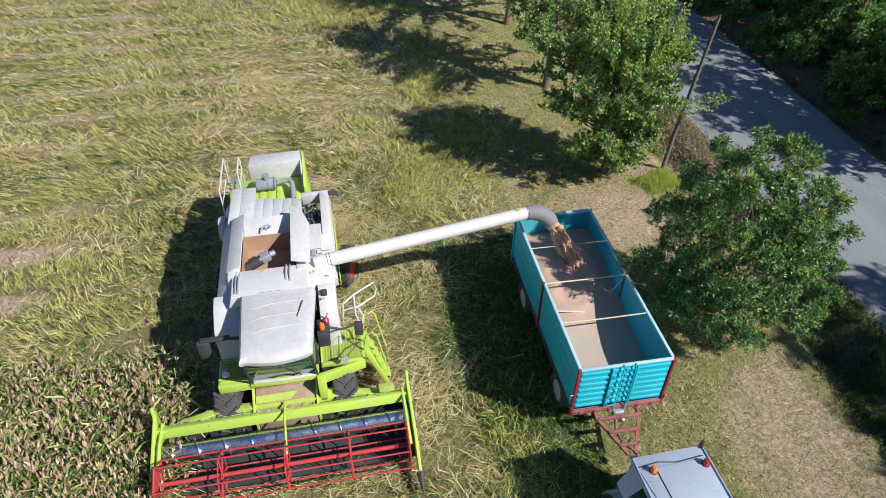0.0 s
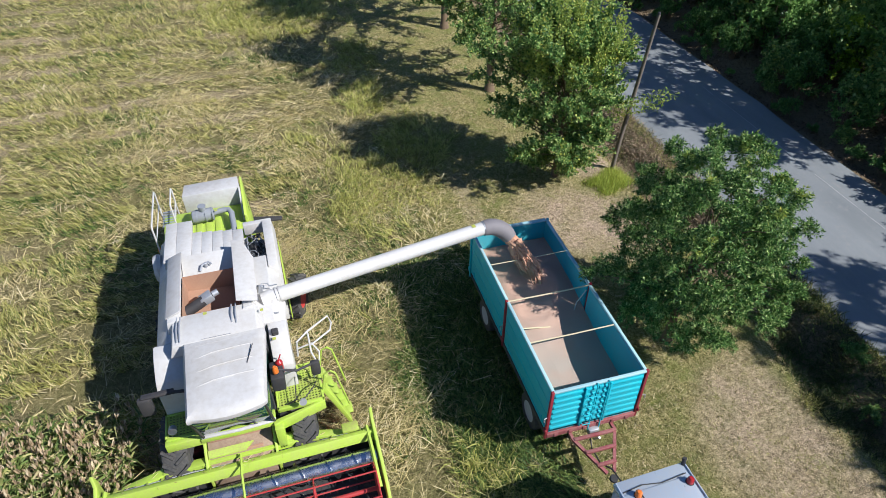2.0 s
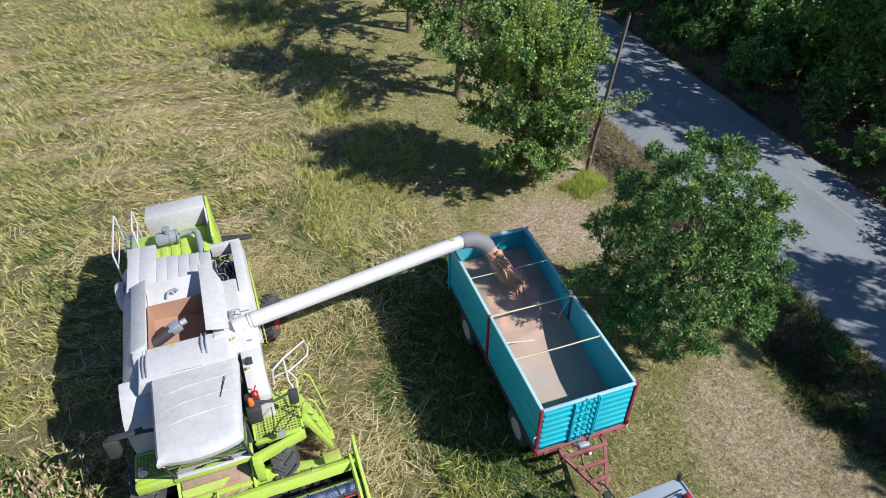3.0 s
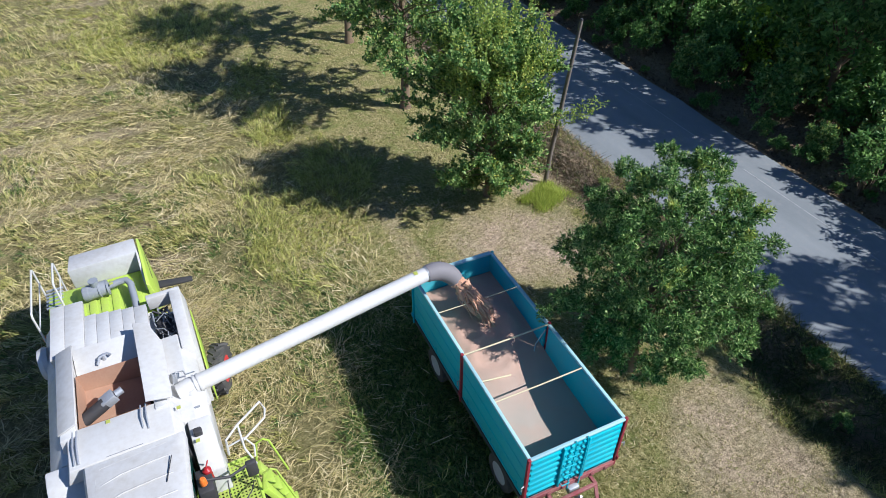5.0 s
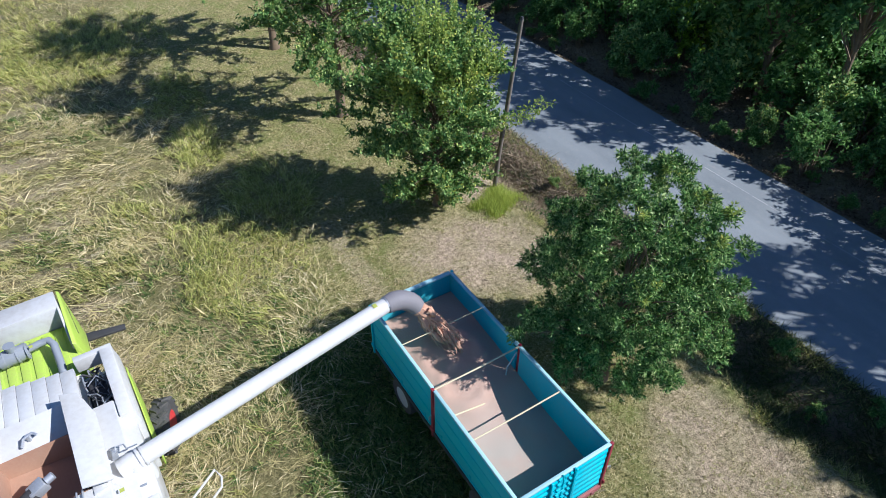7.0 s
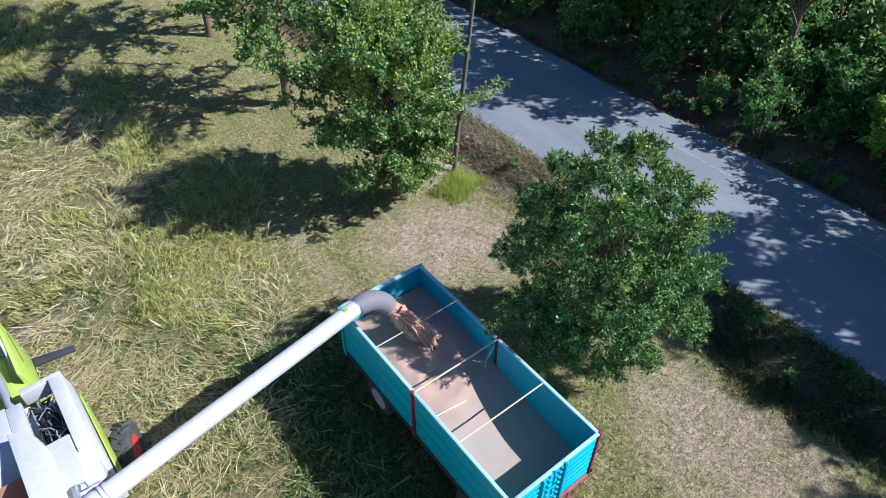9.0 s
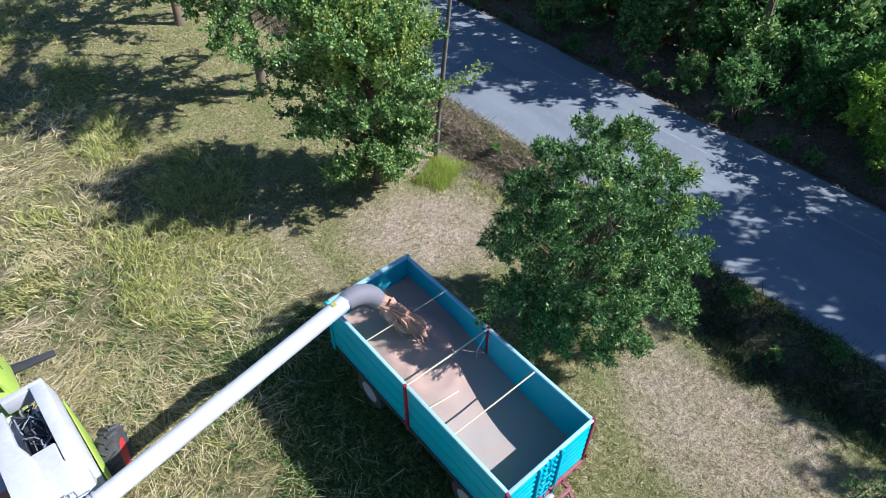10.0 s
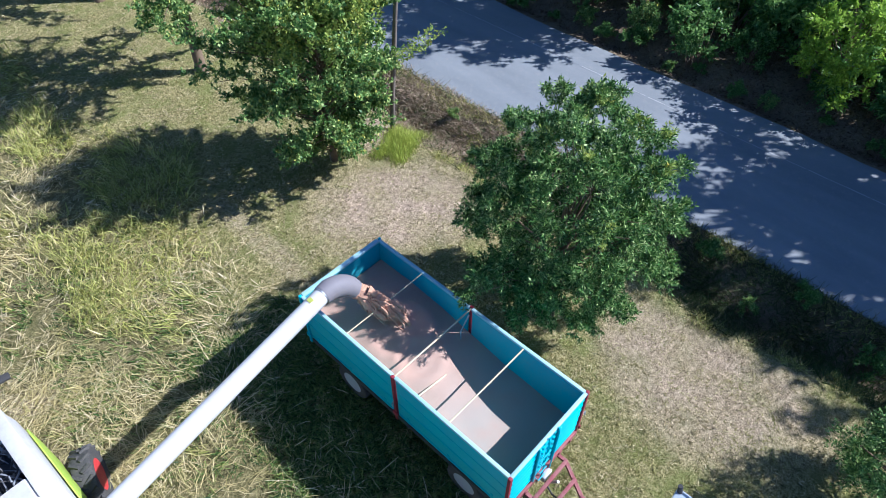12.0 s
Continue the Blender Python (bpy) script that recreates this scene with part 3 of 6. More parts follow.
x, y = scatter(110000, 12.4, 15.95, 10, 40, rng, lambda x, y: step(12.6, 13.4, x + 0.5 * wobble(2 * x, 2 * y)) * np.clip(1.3 - y / 45, 0.2, 1) * (0.4 + 0.6 * clump(x, y)) * step(11.5, 15, y + wobble(x, y)))
n = len(x)
a, lean = rng.uniform(0, math.tau, n), rng.uniform(0.4, 2.2, n)
way = np.stack([np.cos(a) * lean, np.sin(a) * lean, np.ones(n) * 0.6], 1)
stuff("dry_growth", blades(at_ground(x, y), way, rng.uniform(0.08, 0.32, n), rng.uniform(0.008, 0.03, n), rng, 0.3), DRYBANK, "brown dry stems and mulch on the roadside bank", "weeds")

# a green fringe along the road's near edge and fresh tufts in the ditch
def fringe(x, y):
    r = [np.hypot((x - a) / 0.35, (y - b) / 0.6) for a, b in ((13.2, 6.4), (12.7, 8.4), (13.6, 5.0), (12.9, 16.2), (14.0, 22.5), (12.8, 14.6), (13.1, 13.3), (13.3, 17.6), (12.8, 15.4), (14.2, 15.2), (14.6, 18.3), (13.5, 16.8), (13.0, 17.2), (13.7, 15.9), (12.9, 18.2))]
    return np.maximum(step(15.0, 15.4, x + 0.25 * wobble(3 * x, 3 * y)) * (0.4 + 0.6 * clump(x, y)), np.maximum.reduce([1 - step(0.6, 1.1, k) for k in r]))


x, y = scatter(90000, 12.2, 15.85, 0, 45, rng, lambda x, y: 0.8 * fringe(x, y) * np.clip(1.3 - y / 45, 0.2, 1))
n = len(x)
a, lean = rng.uniform(0, math.tau, n), rng.uniform(0.2, 1.4, n)
way = np.stack([np.cos(a) * lean, np.sin(a) * lean, np.ones(n) * 0.8], 1)
stuff("fringe_grass", blades(at_ground(x, y), way, rng.uniform(0.08, 0.28, n), rng.uniform(0.008, 0.022, n), rng, 0.2), WEED, "green grass along the edge of the asphalt", "grass")

t = rng.uniform(0, math.tau, 3800)
r = np.sqrt(rng.random(3800))
x, y = 12.4 + (1.0 + 0.4 * np.sin(3 * t + 1)) * r * np.cos(t) + rng.normal(0, 0.12, 3800), 19.8 + (0.6 + 0.25 * np.sin(2 * t)) * r * np.sin(t) + rng.normal(0, 0.12, 3800)
way = np.stack([rng.normal(0, 0.45, 3800), rng.normal(0, 0.45, 3800), np.ones(3800)], 1)
stuff("grass_tuft", blades(at_ground(x, y), way, rng.uniform(0.1, 0.38, 3800), rng.uniform(0.012, 0.025, 3800), rng, 0.15), BRIGHT, "bright green grass round the foot of the pole", "grass")

# uncut crop: leaning stalks with drooping leaves, and a brown head on each
x, y = scatter(8500, -22, -4.4, 2, 14, rng, lambda x, y: crop_area(x, y))
n = len(x)
hgt, a = rng.uniform(0.7, 1.1, n), rng.normal(0.6, 1.1, n)
lean = rng.uniform(0.05, 0.4, n)
b = at_ground(x, y)
way = unit(np.stack([np.cos(a) * lean, np.sin(a) * lean, np.ones(n)], 1))
top = b + way * hgt[:, None]
parts_ = [blades(b, way, hgt, np.full(n, 0.025), rng, 0.6)]
for j in range(6):
    s = rng.uniform(0.25, 0.95, n)[:, None]
    la = rng.uniform(0, math.tau, n)
    lw = np.stack([np.cos(la), np.sin(la), rng.uniform(-0.2, 0.9, n)], 1)
    ll = rng.uniform(0.45, 0.9, n)
    p0 = b + way * hgt[:, None] * s
    p1 = p0 + unit(lw) * (ll * 0.5)[:, None]
    parts_.append(blades(p0, lw, ll * 0.5, rng.uniform(0.03, 0.055, n), rng, 0.9))
    lw2 = lw.copy()
    lw2[:, 2] -= 1.1
    parts_.append(blades(p1, lw2, ll * 0.5, rng.uniform(0.03, 0.05, n), rng, 0.2))
stuff("standing_sorghum", np.concatenate(parts_), CROP, "uncut sorghum with green and yellowing leaves", "crop")
hv = []
for j in range(5):
    o = rng.normal(0, 0.02, (n, 3))
    hw = way + rng.normal(0, 0.16, (n, 3))
    hv.append(leaf_quads(top + o, hw, rng.uniform(0.15, 0.26, n), rng.uniform(0.04, 0.07, n), rng))
stuff("sorghum_heads", np.concatenate(hv), HEADS, "brown ripe sorghum heads on the uncut stalks", "crop")


# ---- trees ----
def limb(bm, a, b, r0, r1, rng, bow=0.12, n=6, seg=6):
    a, b = np.array(a, float), np.array(b, float)
    side = rng.normal(size=3) * bow * np.linalg.norm(b - a)
    pts = [a + (b - a) * s + side * math.sin(math.pi * s) * 0.5 + np.array((0, 0, 0.12 * np.linalg.norm(b - a) * math.sin(math.pi * s))) for s in np.linspace(0, 1, n)]
    tube(bm, pts, [r0 + (r1 - r0) * s for s in np.linspace(0, 1, n)], seg)


def lobed_crown(centre, radii, lobes, lobe_r, twigs, leaves, size, rng, low=-0.85, gap=0.55, tuck=0.0, rise=0.3):
    """Leaf quads in uneven lobes on the outside of an ellipsoid; each lobe bears twigs with leaves that fan outwards."""
    centre, radii = np.array(centre, float), np.array(radii, float)
    d = unit(rng.normal(size=(lobes * 3, 3)))
    d = d[d[:, 2] > low][:lobes]
    c = centre + d * radii * rng.uniform(gap, max(gap + 0.03, 0.88), (len(d), 1))
    rad = rng.uniform(lobe_r[0], lobe_r[1], len(d))
    under = np.clip(-d[:, 2:3], 0, 1)
    c[:, :2] = centre[:2] + (c[:, :2] - centre[:2]) * (1 - tuck * under)
    base = np.repeat(c, twigs, 0)
    td = unit(rng.normal(size=(len(base), 3)) + 0.55 * np.repeat(d, twigs, 0) + np.array((0, 0, rise)))
    tl = np.repeat(rad, twigs) * rng.uniform(0.0, 1.0, len(base)) ** 0.35
    tip = base + td * tl[:, None]
    p = np.repeat(tip, leaves, 0)
    n = len(p)
    way = np.repeat(td, leaves, 0) * 0.55 + rng.normal(size=(n, 3)) * 0.75 + np.array((0, 0, -0.05))
    p = p - np.repeat(td, leaves, 0) * (rng.random(n) * 0.34)[:, None] + rng.normal(size=(n, 3)) * 0.04
    return leaf_quads(p, way, rng.uniform(0.7, 1.3, n) * size[0], rng.uniform(0.7, 1.3, n) * size[1], rng), c


def grow(name, at, label, category, trunk, crown, leafmat, group=""):
    e = thing(name, Matrix.Translation(at), label, category, group)
    ob = new("trunk", mesh_of("trunk", trunk, BARK, True))
    ob.parent = e
    ob = new("crown", quads("crown", crown, leafmat))
    ob.parent = e
    return e


def put_down(x, y):
    return (x, y, float(height(x, y)))


# the broad ash by the trailer
rng = np.random.default_rng(23)
ASH_LEAF = (0.098, 0.027)


def rosette_crown(clumps, rng, twigs=66, leaves=25, size=ASH_LEAF):
    """Clumps of twigs that each end in a rosette of long drooping leaflets; a clump is (x, y, z, radius)."""
    c = np.array(clumps, float)
    k = np.maximum((twigs * (c[:, 3] / 0.6) ** 2).astype(int), 8)
    base, rad = np.repeat(c[:, :3], k, 0), np.repeat(c[:, 3], k)
    out = unit(base - np.array((0, 0, 3.0)))
    td = unit(rng.normal(size=base.shape) + 0.5 * out + np.array((0, 0, 0.5)))
    tip = base + td * (rad * rng.uniform(0.05, 0.92, len(base)) ** 0.45)[:, None]
    p, d = np.repeat(tip, leaves, 0), np.repeat(td, leaves, 0)
    n = len(p)
    way = unit(rng.normal(size=(n, 3)) + 0.75 * d + np.array((0, 0, -0.1)))
    p = p - d * (rng.random(n) * 0.16)[:, None] + way * 0.02
    return leaf_quads(p, way, rng.uniform(0.65, 1.3, n) * size[0], rng.uniform(0.7, 1.3, n) * size[1], rng)


def spread_clumps(n, centre, radii, size, rng, low=-0.8, apart=0.75):
    """Places on the outside of an egg, kept apart so that dark gaps stay between them."""
    got = []
    for d in unit(rng.normal(size=(n * 30, 3))):
        if d[2] < low:
            continue
        r = rng.uniform(size[0], size[1])
        p = np.array(centre) + d * np.array(radii) * rng.uniform(0.82, 1.04) - d * r * 0.6
        if all(np.linalg.norm(p - q[:3]) > apart * (r + q[3]) for q in got):
            got.append((*p, r))
        if len(got) == n:
            break
    return got


clumps_ = spread_clumps(84, (0.25, 0.05, 3.5), (2.6, 2.65, 3.35), (0.34, 0.62), rng, -0.86, 0.7)
clumps_ = [(x * (1 - 0.16 * max(0, 2.2 - z)), y * (1 - 0.16 * max(0, 2.2 - z)), max(z, 0.75), r) for x, y, z, r in clumps_]
core = spread_clumps(46, (0.25, 0.05, 3.35), (1.85, 1.8, 2.6), (0.42, 0.62), rng, -0.86, 0.5)
core = [(x * (1 - 0.16 * max(0, 2.2 - z)), y * (1 - 0.16 * max(0, 2.2 - z)), max(z, 0.8), r) for x, y, z, r in core]
sprays = [(-2.35, 0.45, 3.2, 0.4), (-2.8, 0.5, 3.05, 0.34), (-1.9, 0.3, 3.0, 0.36), (2.4, 0.6, 4.2, 0.42), (2.75, 0.75, 4.7, 0.34), (2.6, -0.3, 3.2, 0.4), (2.3, -1.0, 2.5, 0.38)]
tops = [(r * math.cos(a), r * math.sin(a), 6.55 - 0.32 * r * r + u, 0.24) for a, r, u in zip(rng.uniform(0, math.tau, 26), 1.9 * np.sqrt(rng.random(26)), rng.uniform(-0.1, 0.5, 26))]
bm = bmesh.new()
tube(bm, [(0, 0, -0.1), (0.03, 0, 0.5), (-0.05, 0.05, 1.4), (0.05, 0, 2.6), (0, 0.1, 4.6)], [0.2, 0.15, 0.13, 0.09, 0.03], 10)
for x, y, z, r in clumps_[::3] + sprays:
    limb(bm, (0, 0.02, max(0.5, z * 0.5)), (x * 0.9, y * 0.9, z * 0.95), 0.035, 0.008, rng)
grow("ash_tree", put_down(10.1, 11.75), "broad green ash tree on the dry verge", "tree", bm, np.concatenate([rosette_crown(clumps_ + sprays + tops, rng), rosette_crown(core, rng, 46, 16, (0.13, 0.045))]), LEAF_ASH)
ash = bpy.data.objects["ash_tree"]
# extra paler clumps high in the ash: sunlight put into the leaf colour
ob = new("upper_crown", quads("upper_crown", rosette_crown([(x * 1.02, y * 1.02, z + 0.12, r * 0.8) for x, y, z, r in clumps_ if z > 4.9][::3], rng, 26), LEAF_YOUNG_LIT))
ob.parent = ash


# the row of elms along the verge
def bough_crown(h0, h1, width, boughs, shoots, leaves, size, rng, prof, upright, lean=0.0):
    """Boughs spring from the trunk all round; each bears shoots along its outer part, and leaves in two ranks on them."""
    s = (np.arange(boughs) + rng.random(boughs)) / boughs
    a = np.arange(boughs) * 2.4 + rng.normal(0, 0.35, boughs)
    z0 = h0 + (h1 - h0) * 0.82 * s
    ln = np.interp(s, (0, 0.2, 0.45, 0.75, 1.0), prof) * width * rng.uniform(0.72, 1.12, boughs) * (1 - lean * np.cos(a))
    rise = ln * (upright[0] + (upright[1] - upright[0]) * s) * rng.uniform(0.7, 1.3, boughs)
    root = np.stack([0 * a, 0 * a, z0], 1)
    end = np.stack([np.cos(a) * ln, np.sin(a) * ln, z0 + rise], 1)
    u = rng.uniform(0.12, 1.0, (boughs, shoots, 1)) ** 0.8
    p0 = root[:, None] + (end - root)[:, None] * u
    p0[..., 2] += 0.15 * ln[:, None] * np.sin(np.pi * u[..., 0])
    d = unit((end - root))[:, None] * 0.55 + rng.normal(size=(boughs, shoots, 3)) * 0.6 + np.array((0, 0, 0.25)) + np.array((0, 0, 0.9)) * s[:, None, None]
    d = unit(d.reshape(-1, 3))
    p0 = p0.reshape(-1, 3)
    sl = rng.uniform(0.25, 0.7, len(p0))
    v = rng.random((len(p0), leaves, 1))
    p = (p0[:, None] + d[:, None] * sl[:, None, None] * v).reshape(-1, 3)
    n = len(p)
    way = np.repeat(d, leaves, 0) * 0.45 + rng.normal(size=(n, 3)) * 0.7
    p = p + rng.normal(size=(n, 3)) * 0.025
    return leaf_quads(p, way, rng.uniform(0.7, 1.3, n) * size[0], rng.uniform(0.7, 1.3, n) * size[1], rng), root, end


for k, (ex, ey, eh, ew, seed, n) in enumerate(((10.35, 20.9, 6.3, 2.65, 31, 100), (10.25, 28.8, 10.4, 3.9, 32, 84), (10.3, 37.2, 10.4, 4.1, 33, 84))):
    rng = np.random.default_rng(seed)
    clear = 0.4 if k == 0 else 2.6
    if k == 0:
        q, s0, s1 = bough_crown(clear, eh, ew, n, 28, 30, (0.112, 0.072), rng, (0.35, 0.85, 1.06, 0.8, 0.42), (0.25, 1.25), 0.2)
    else:
        q, s0, s1 = bough_crown(clear, eh, ew, n, 30, 27, (0.125, 0.08), rng, (0.75, 1.0, 0.95, 0.75, 0.4), (0.05, 0.9))
    bm = bmesh.new()
    wide = 0.62 if k == 0 else 1.25
    tube(bm, [(0, 0, -0.1), (0, 0, 0.3), (0.05, 0.02, 2.0), (0.0, 0.1, eh * 0.55), (0.1, 0, eh * 0.9)], [0.26 * wide, 0.17 * wide, 0.14 * wide, 0.06 * wide, 0.012], 10)
    for a, b in zip(s0, s1):
        limb(bm, a - np.array((0, 0, 0.1)), a + (b - a) * 0.9, 0.03, 0.006, rng, 0.05, 5, 5)
    e = grow("elm_tree", put_down(ex, ey), ("bushy elm with upright yellow-green shoots" if k == 0 else "dark green elm with a clear brown trunk"), "tree", bm, q, LEAF_ELM, "elms along the verge")
    if k == 0:
        # long upright young shoots with yellowing leaves out of the upper crown, and a few reaching past the pole
        m = 230
        a, r = rng.uniform(0, math.tau, m), ew * 0.7 * np.sqrt(rng.random(m))
        p0 = np.stack([r * np.cos(a), r * np.sin(a), 4.2 + (1 - r / ew) * 3.0 * rng.random(m) ** 0.6], 1)
        p1 = p0 + np.stack([0.22 * r * np.cos(a), 0.22 * r * np.sin(a), rng.uniform(1.0, 2.0, m)], 1)
        for j in range(9):
            z = 2.6 + 0.14 * j
            p0 = np.concatenate([p0, [(1.6, -0.5 - 0.1 * j, z)]])
            p1 = np.concatenate([p1, [(3.3 + rng.uniform(-0.2, 0.4), -1.0 - 0.12 * j, z + rng.uniform(0.3, 0.9))]])
        m = len(p0)
        u = rng.random((m, 52, 1))
        p = (p0[:, None] + (p1 - p0)[:, None] * u).reshape(-1, 3) + rng.normal(size=(m * 52, 3)) * 0.04
        way = np.repeat(unit(p1 - p0), 52, 0) * 0.5 + rng.normal(size=p.shape) * 0.7
        ob = new("upper_crown", quads("upper_crown", leaf_quads(p, way, rng.uniform(0.08, 0.14, len(p)), rng.uniform(0.045, 0.08, len(p)), rng), LEAF_YOUNG_LIT))
        ob.parent = e
        ob["label"] = "upright yellow-green young shoots"

# a further tree on the verge that shades its end
rng = np.random.default_rng(41)
q, lobes_ = lobed_crown((0, 0, 1.75), (1.5, 1.5, 1.5), 42, (0.4, 0.65), 26, 26, ASH_LEAF, rng, rise=0.4)
bm = bmesh.new()
tube(bm, [(0, 0, -0.1), (0, 0, 0.5), (0.05, 0, 2.2), (0, 0, 3.4)], [0.16, 0.12, 0.08, 0.03], 10)
for c in lobes_:
    limb(bm, (0, 0, max(0.6, c[2] * 0.55)), c, 0.04, 0.012, rng)
grow("ash_tree", put_down(10.9, 3.3), "dark green ash tree beside the weedy bank", "tree", bm, q, LEAF_ASH)

# woodland beyond the road: a few grown trees, set again and again with other turns and sizes
rng = np.random.default_rng(51)
kinds = []
for k in range(5):
    hh = (7.6, 9.0, 8.2, 10.0, 6.6)[k]
    low = 0.6 if k < 4 else 0.5
    q, lobes_ = lobed_crown((0, 0, hh * low), (2.5, 2.5, hh * (1 - low) * 0.95), 52, (0.5, 1.0), 12, 13, (0.21, 0.11), rng, -0.95, 0.4)
    bm = bmesh.new()
    tube(bm, [(0, 0, -0.4), (0, 0, 0.6), (0.1, 0.05, hh * 0.4), (0, 0.1, hh * 0.8)], [0.18, 0.13, 0.09, 0.03], 8)
    for c in lobes_[::2]:
        limb(bm, (0, 0, max(1.0, c[2] * 0.55)), c, 0.04, 0.01, rng, 0.12, 5, 5)
    kinds.append((mesh_of("trunk", bm, BARK, True), quads("crown", q, LEAF_LIGHT if k == 4 else LEAF_WOOD)))


# a sparse crown for the unseen trees added to dapple the bank and road
airy = np.random.default_rng(58)
q, lobes_ = lobed_crown((0, 0, 6.2), (2.6, 2.6, 3.6), 38, (0.3, 0.65), 11, 12, (0.2, 0.1), airy, -0.95, 0.5)
bm = bmesh.new()
tube(bm, [(0, 0, -0.4), (0, 0, 0.6), (0.1, 0.05, 4.0), (0, 0.1, 8.0)], [0.18, 0.13, 0.09, 0.03], 8)
for c in lobes_:
    limb(bm, (0, 0, max(1.0, c[2] * 0.55)), c, 0.04, 0.01, airy, 0.12, 5, 5)
kinds.append((mesh_of("trunk", bm, BARK, True), quads("crown", q, LEAF_WOOD)))


def wood_tree(x, y, k, s, turn):
    e = thing("woodland_tree", pose(x, y, float(height(x, y)), 0, 0, turn) @ Matrix.Scale(s, 4), "sunlit light green tree at the woodland edge" if k == 4 else "dark green leafy tree in the roadside woodland", "tree", "woodland trees")
    for name, me in zip(("trunk", "crown"), kinds[k]):
        o = new(name, me)
        o.parent = e


for row, (x0, gap_) in enumerate(((26.6, 3.1), (31.4, 4.8), (37.0, 6.0))):
    y = -14.0 + row
    while y < 74:
        if not ((row == 0 and (5.4 < y < 13.4 or 23 < y < 25.6)) or (row == 1 and (1 < y < 5.2 or 7.2 < y < 10.6))):
            wood_tree(x0 + rng.uniform(-0.7, 0.7), y + rng.uniform(-0.8, 0.8), int(rng.integers(0, 4)), rng.uniform(1.2, 1.5) if row == 0 else rng.uniform(0.75, 1.05), rng.uniform(0, 360))
        y += gap_ * (0.75 if y < 6 else 1.0)
wood_tree(24.3, 10.1, 4, 0.72, 40)
wood_tree(26.6, 10.9, 0, 0.7, 90)
wood_tree(27.9, 7.2, 4, 0.5, 140)
# out of view: added to throw broken shade over the bank and near road
for ey, es in ((-8.6, 1.4), (-5.6, 1.45), (-2.7, 1.5), (0.2, 1.45), (2.9, 1.4)):
    wood_tree(24.8, ey, 5, es, 37 * ey)
wood_tree(27.2, 24.2, 4, 0.6, 250)

# a dense understorey of tall shrubs behind the road's far edge
tall = []
for k in range(3):
    q, lobes_ = lobed_crown((0, 0, 1.35), (1.35, 1.35, 1.35), 34, (0.3, 0.6), 11, 9, (0.18, 0.09), rng, -0.8, 0.35, rise=0.3)
    bm = bmesh.new()
    for c in lobes_[::2]:
        limb(bm, (rng.normal(0, 0.12), rng.normal(0, 0.12), -0.1), c, 0.025, 0.006, rng, 0.1, 4, 4)
    tall.append((mesh_of("stem", bm, BARK, True), quads("foliage", q, (LEAF_WOOD, LEAF_WOOD, LEAF_ELM)[k])))
for j in range(72):
    x, y = 24.2 + (j % 3) * 1.9 + rng.uniform(-0.5, 0.5), -9 + j * 0.82 + rng.uniform(-0.8, 0.8)
    sz = rng.uniform(0.6, 1.0) if j % 3 == 0 else rng.uniform(0.9, 1.5)
    e = thing("shrub", pose(x, y, float(height(x, y)), 0, 0, rng.uniform(0, 360)) @ Matrix.Scale(sz, 4), "tall leafy green shrub in the roadside woodland", "shrub", "woodland shrubs")
    for name, me in zip(("stem", "foliage"), tall[int(rng.integers(0, 3))]):
        new(name, me).parent = e

for j in range(44):
    x, y = 30.0 + (j % 3) * 2.0 + rng.uniform(-0.8, 0.8), 0 + j * 1.0 + rng.uniform(-0.8, 0.8)
    e = thing("shrub", pose(x, y, float(height(x, y)), 0, 0, rng.uniform(0, 360)) @ Matrix.Scale(rng.uniform(1.1, 1.7), 4), "tall leafy green shrub in the roadside woodland", "shrub", "woodland shrubs")
    for name, me in zip(("stem", "foliage"), tall[int(rng.integers(0, 3))]):
        new(name, me).parent = e

# low bushes along the far edge of the road
bushes = []
for k in range(3):
    q, lobes_ = lobed_crown((0, 0, 0.75), (1.0, 1.0, 0.75), 16, (0.25, 0.5), 10, 16, (0.14, 0.07), rng, -0.5, 0.3)
    bm = bmesh.new()
    for c in lobes_:
        limb(bm, (rng.normal(0, 0.08), rng.normal(0, 0.08), -0.1), c, 0.02, 0.006, rng, 0.1, 4, 4)
    bushes.append((mesh_of("stem", bm, BARK, True), quads("foliage", q, (LEAF_WOOD, LEAF_WOOD, LEAF_ELM)[k])))
for j in range(40):
    x, y = 23.0 + rng.uniform(-0.1, 0.6), -10 + j * 1.5 + rng.uniform(-0.7, 0.7)
    e = thing("shrub", pose(x, y, float(height(x, y)), 0, 0, rng.uniform(0, 360)) @ Matrix.Scale(rng.uniform(0.3, 0.7), 4), "low dark green shrub at the woodland edge", "shrub", "woodland shrubs")
    for name, me in zip(("stem", "foliage"), bushes[j % 3]):
        new(name, me).parent = e

for j, (x, y, s) in enumerate(((14.9, 12.3, 0.4), (14.9, 9.6, 0.45), (14.2, 7.9, 0.35), (15.1, 6.9, 0.45), (14.6, 4.8, 0.5), (13.7, 3.8, 0.5), (14.6, 2.6, 0.7), (13.6, 17.4, 0.4), (14.9, 19.6, 0.3))):
    e = thing("shrub", pose(x, y, float(height(x, y)), 0, 0, 77 * j) @ Matrix.Scale(s, 4), "low dark green shrub on the roadside bank", "shrub", "bank shrubs")
    for name, me in zip(("stem", "foliage"), bushes[j % 3]):
        new(name, me).parent = e

x, y = scatter(60000, 22.5, 34, -6, 60, rng, lambda x, y: (1 - 0.8 * step(25, 34, x)) * np.clip(1.2 - y / 60, 0.2, 1))
n = len(x)
way = np.stack([rng.normal(size=n), rng.normal(size=n), rng.normal(0.15, 0.25, n)], 1)
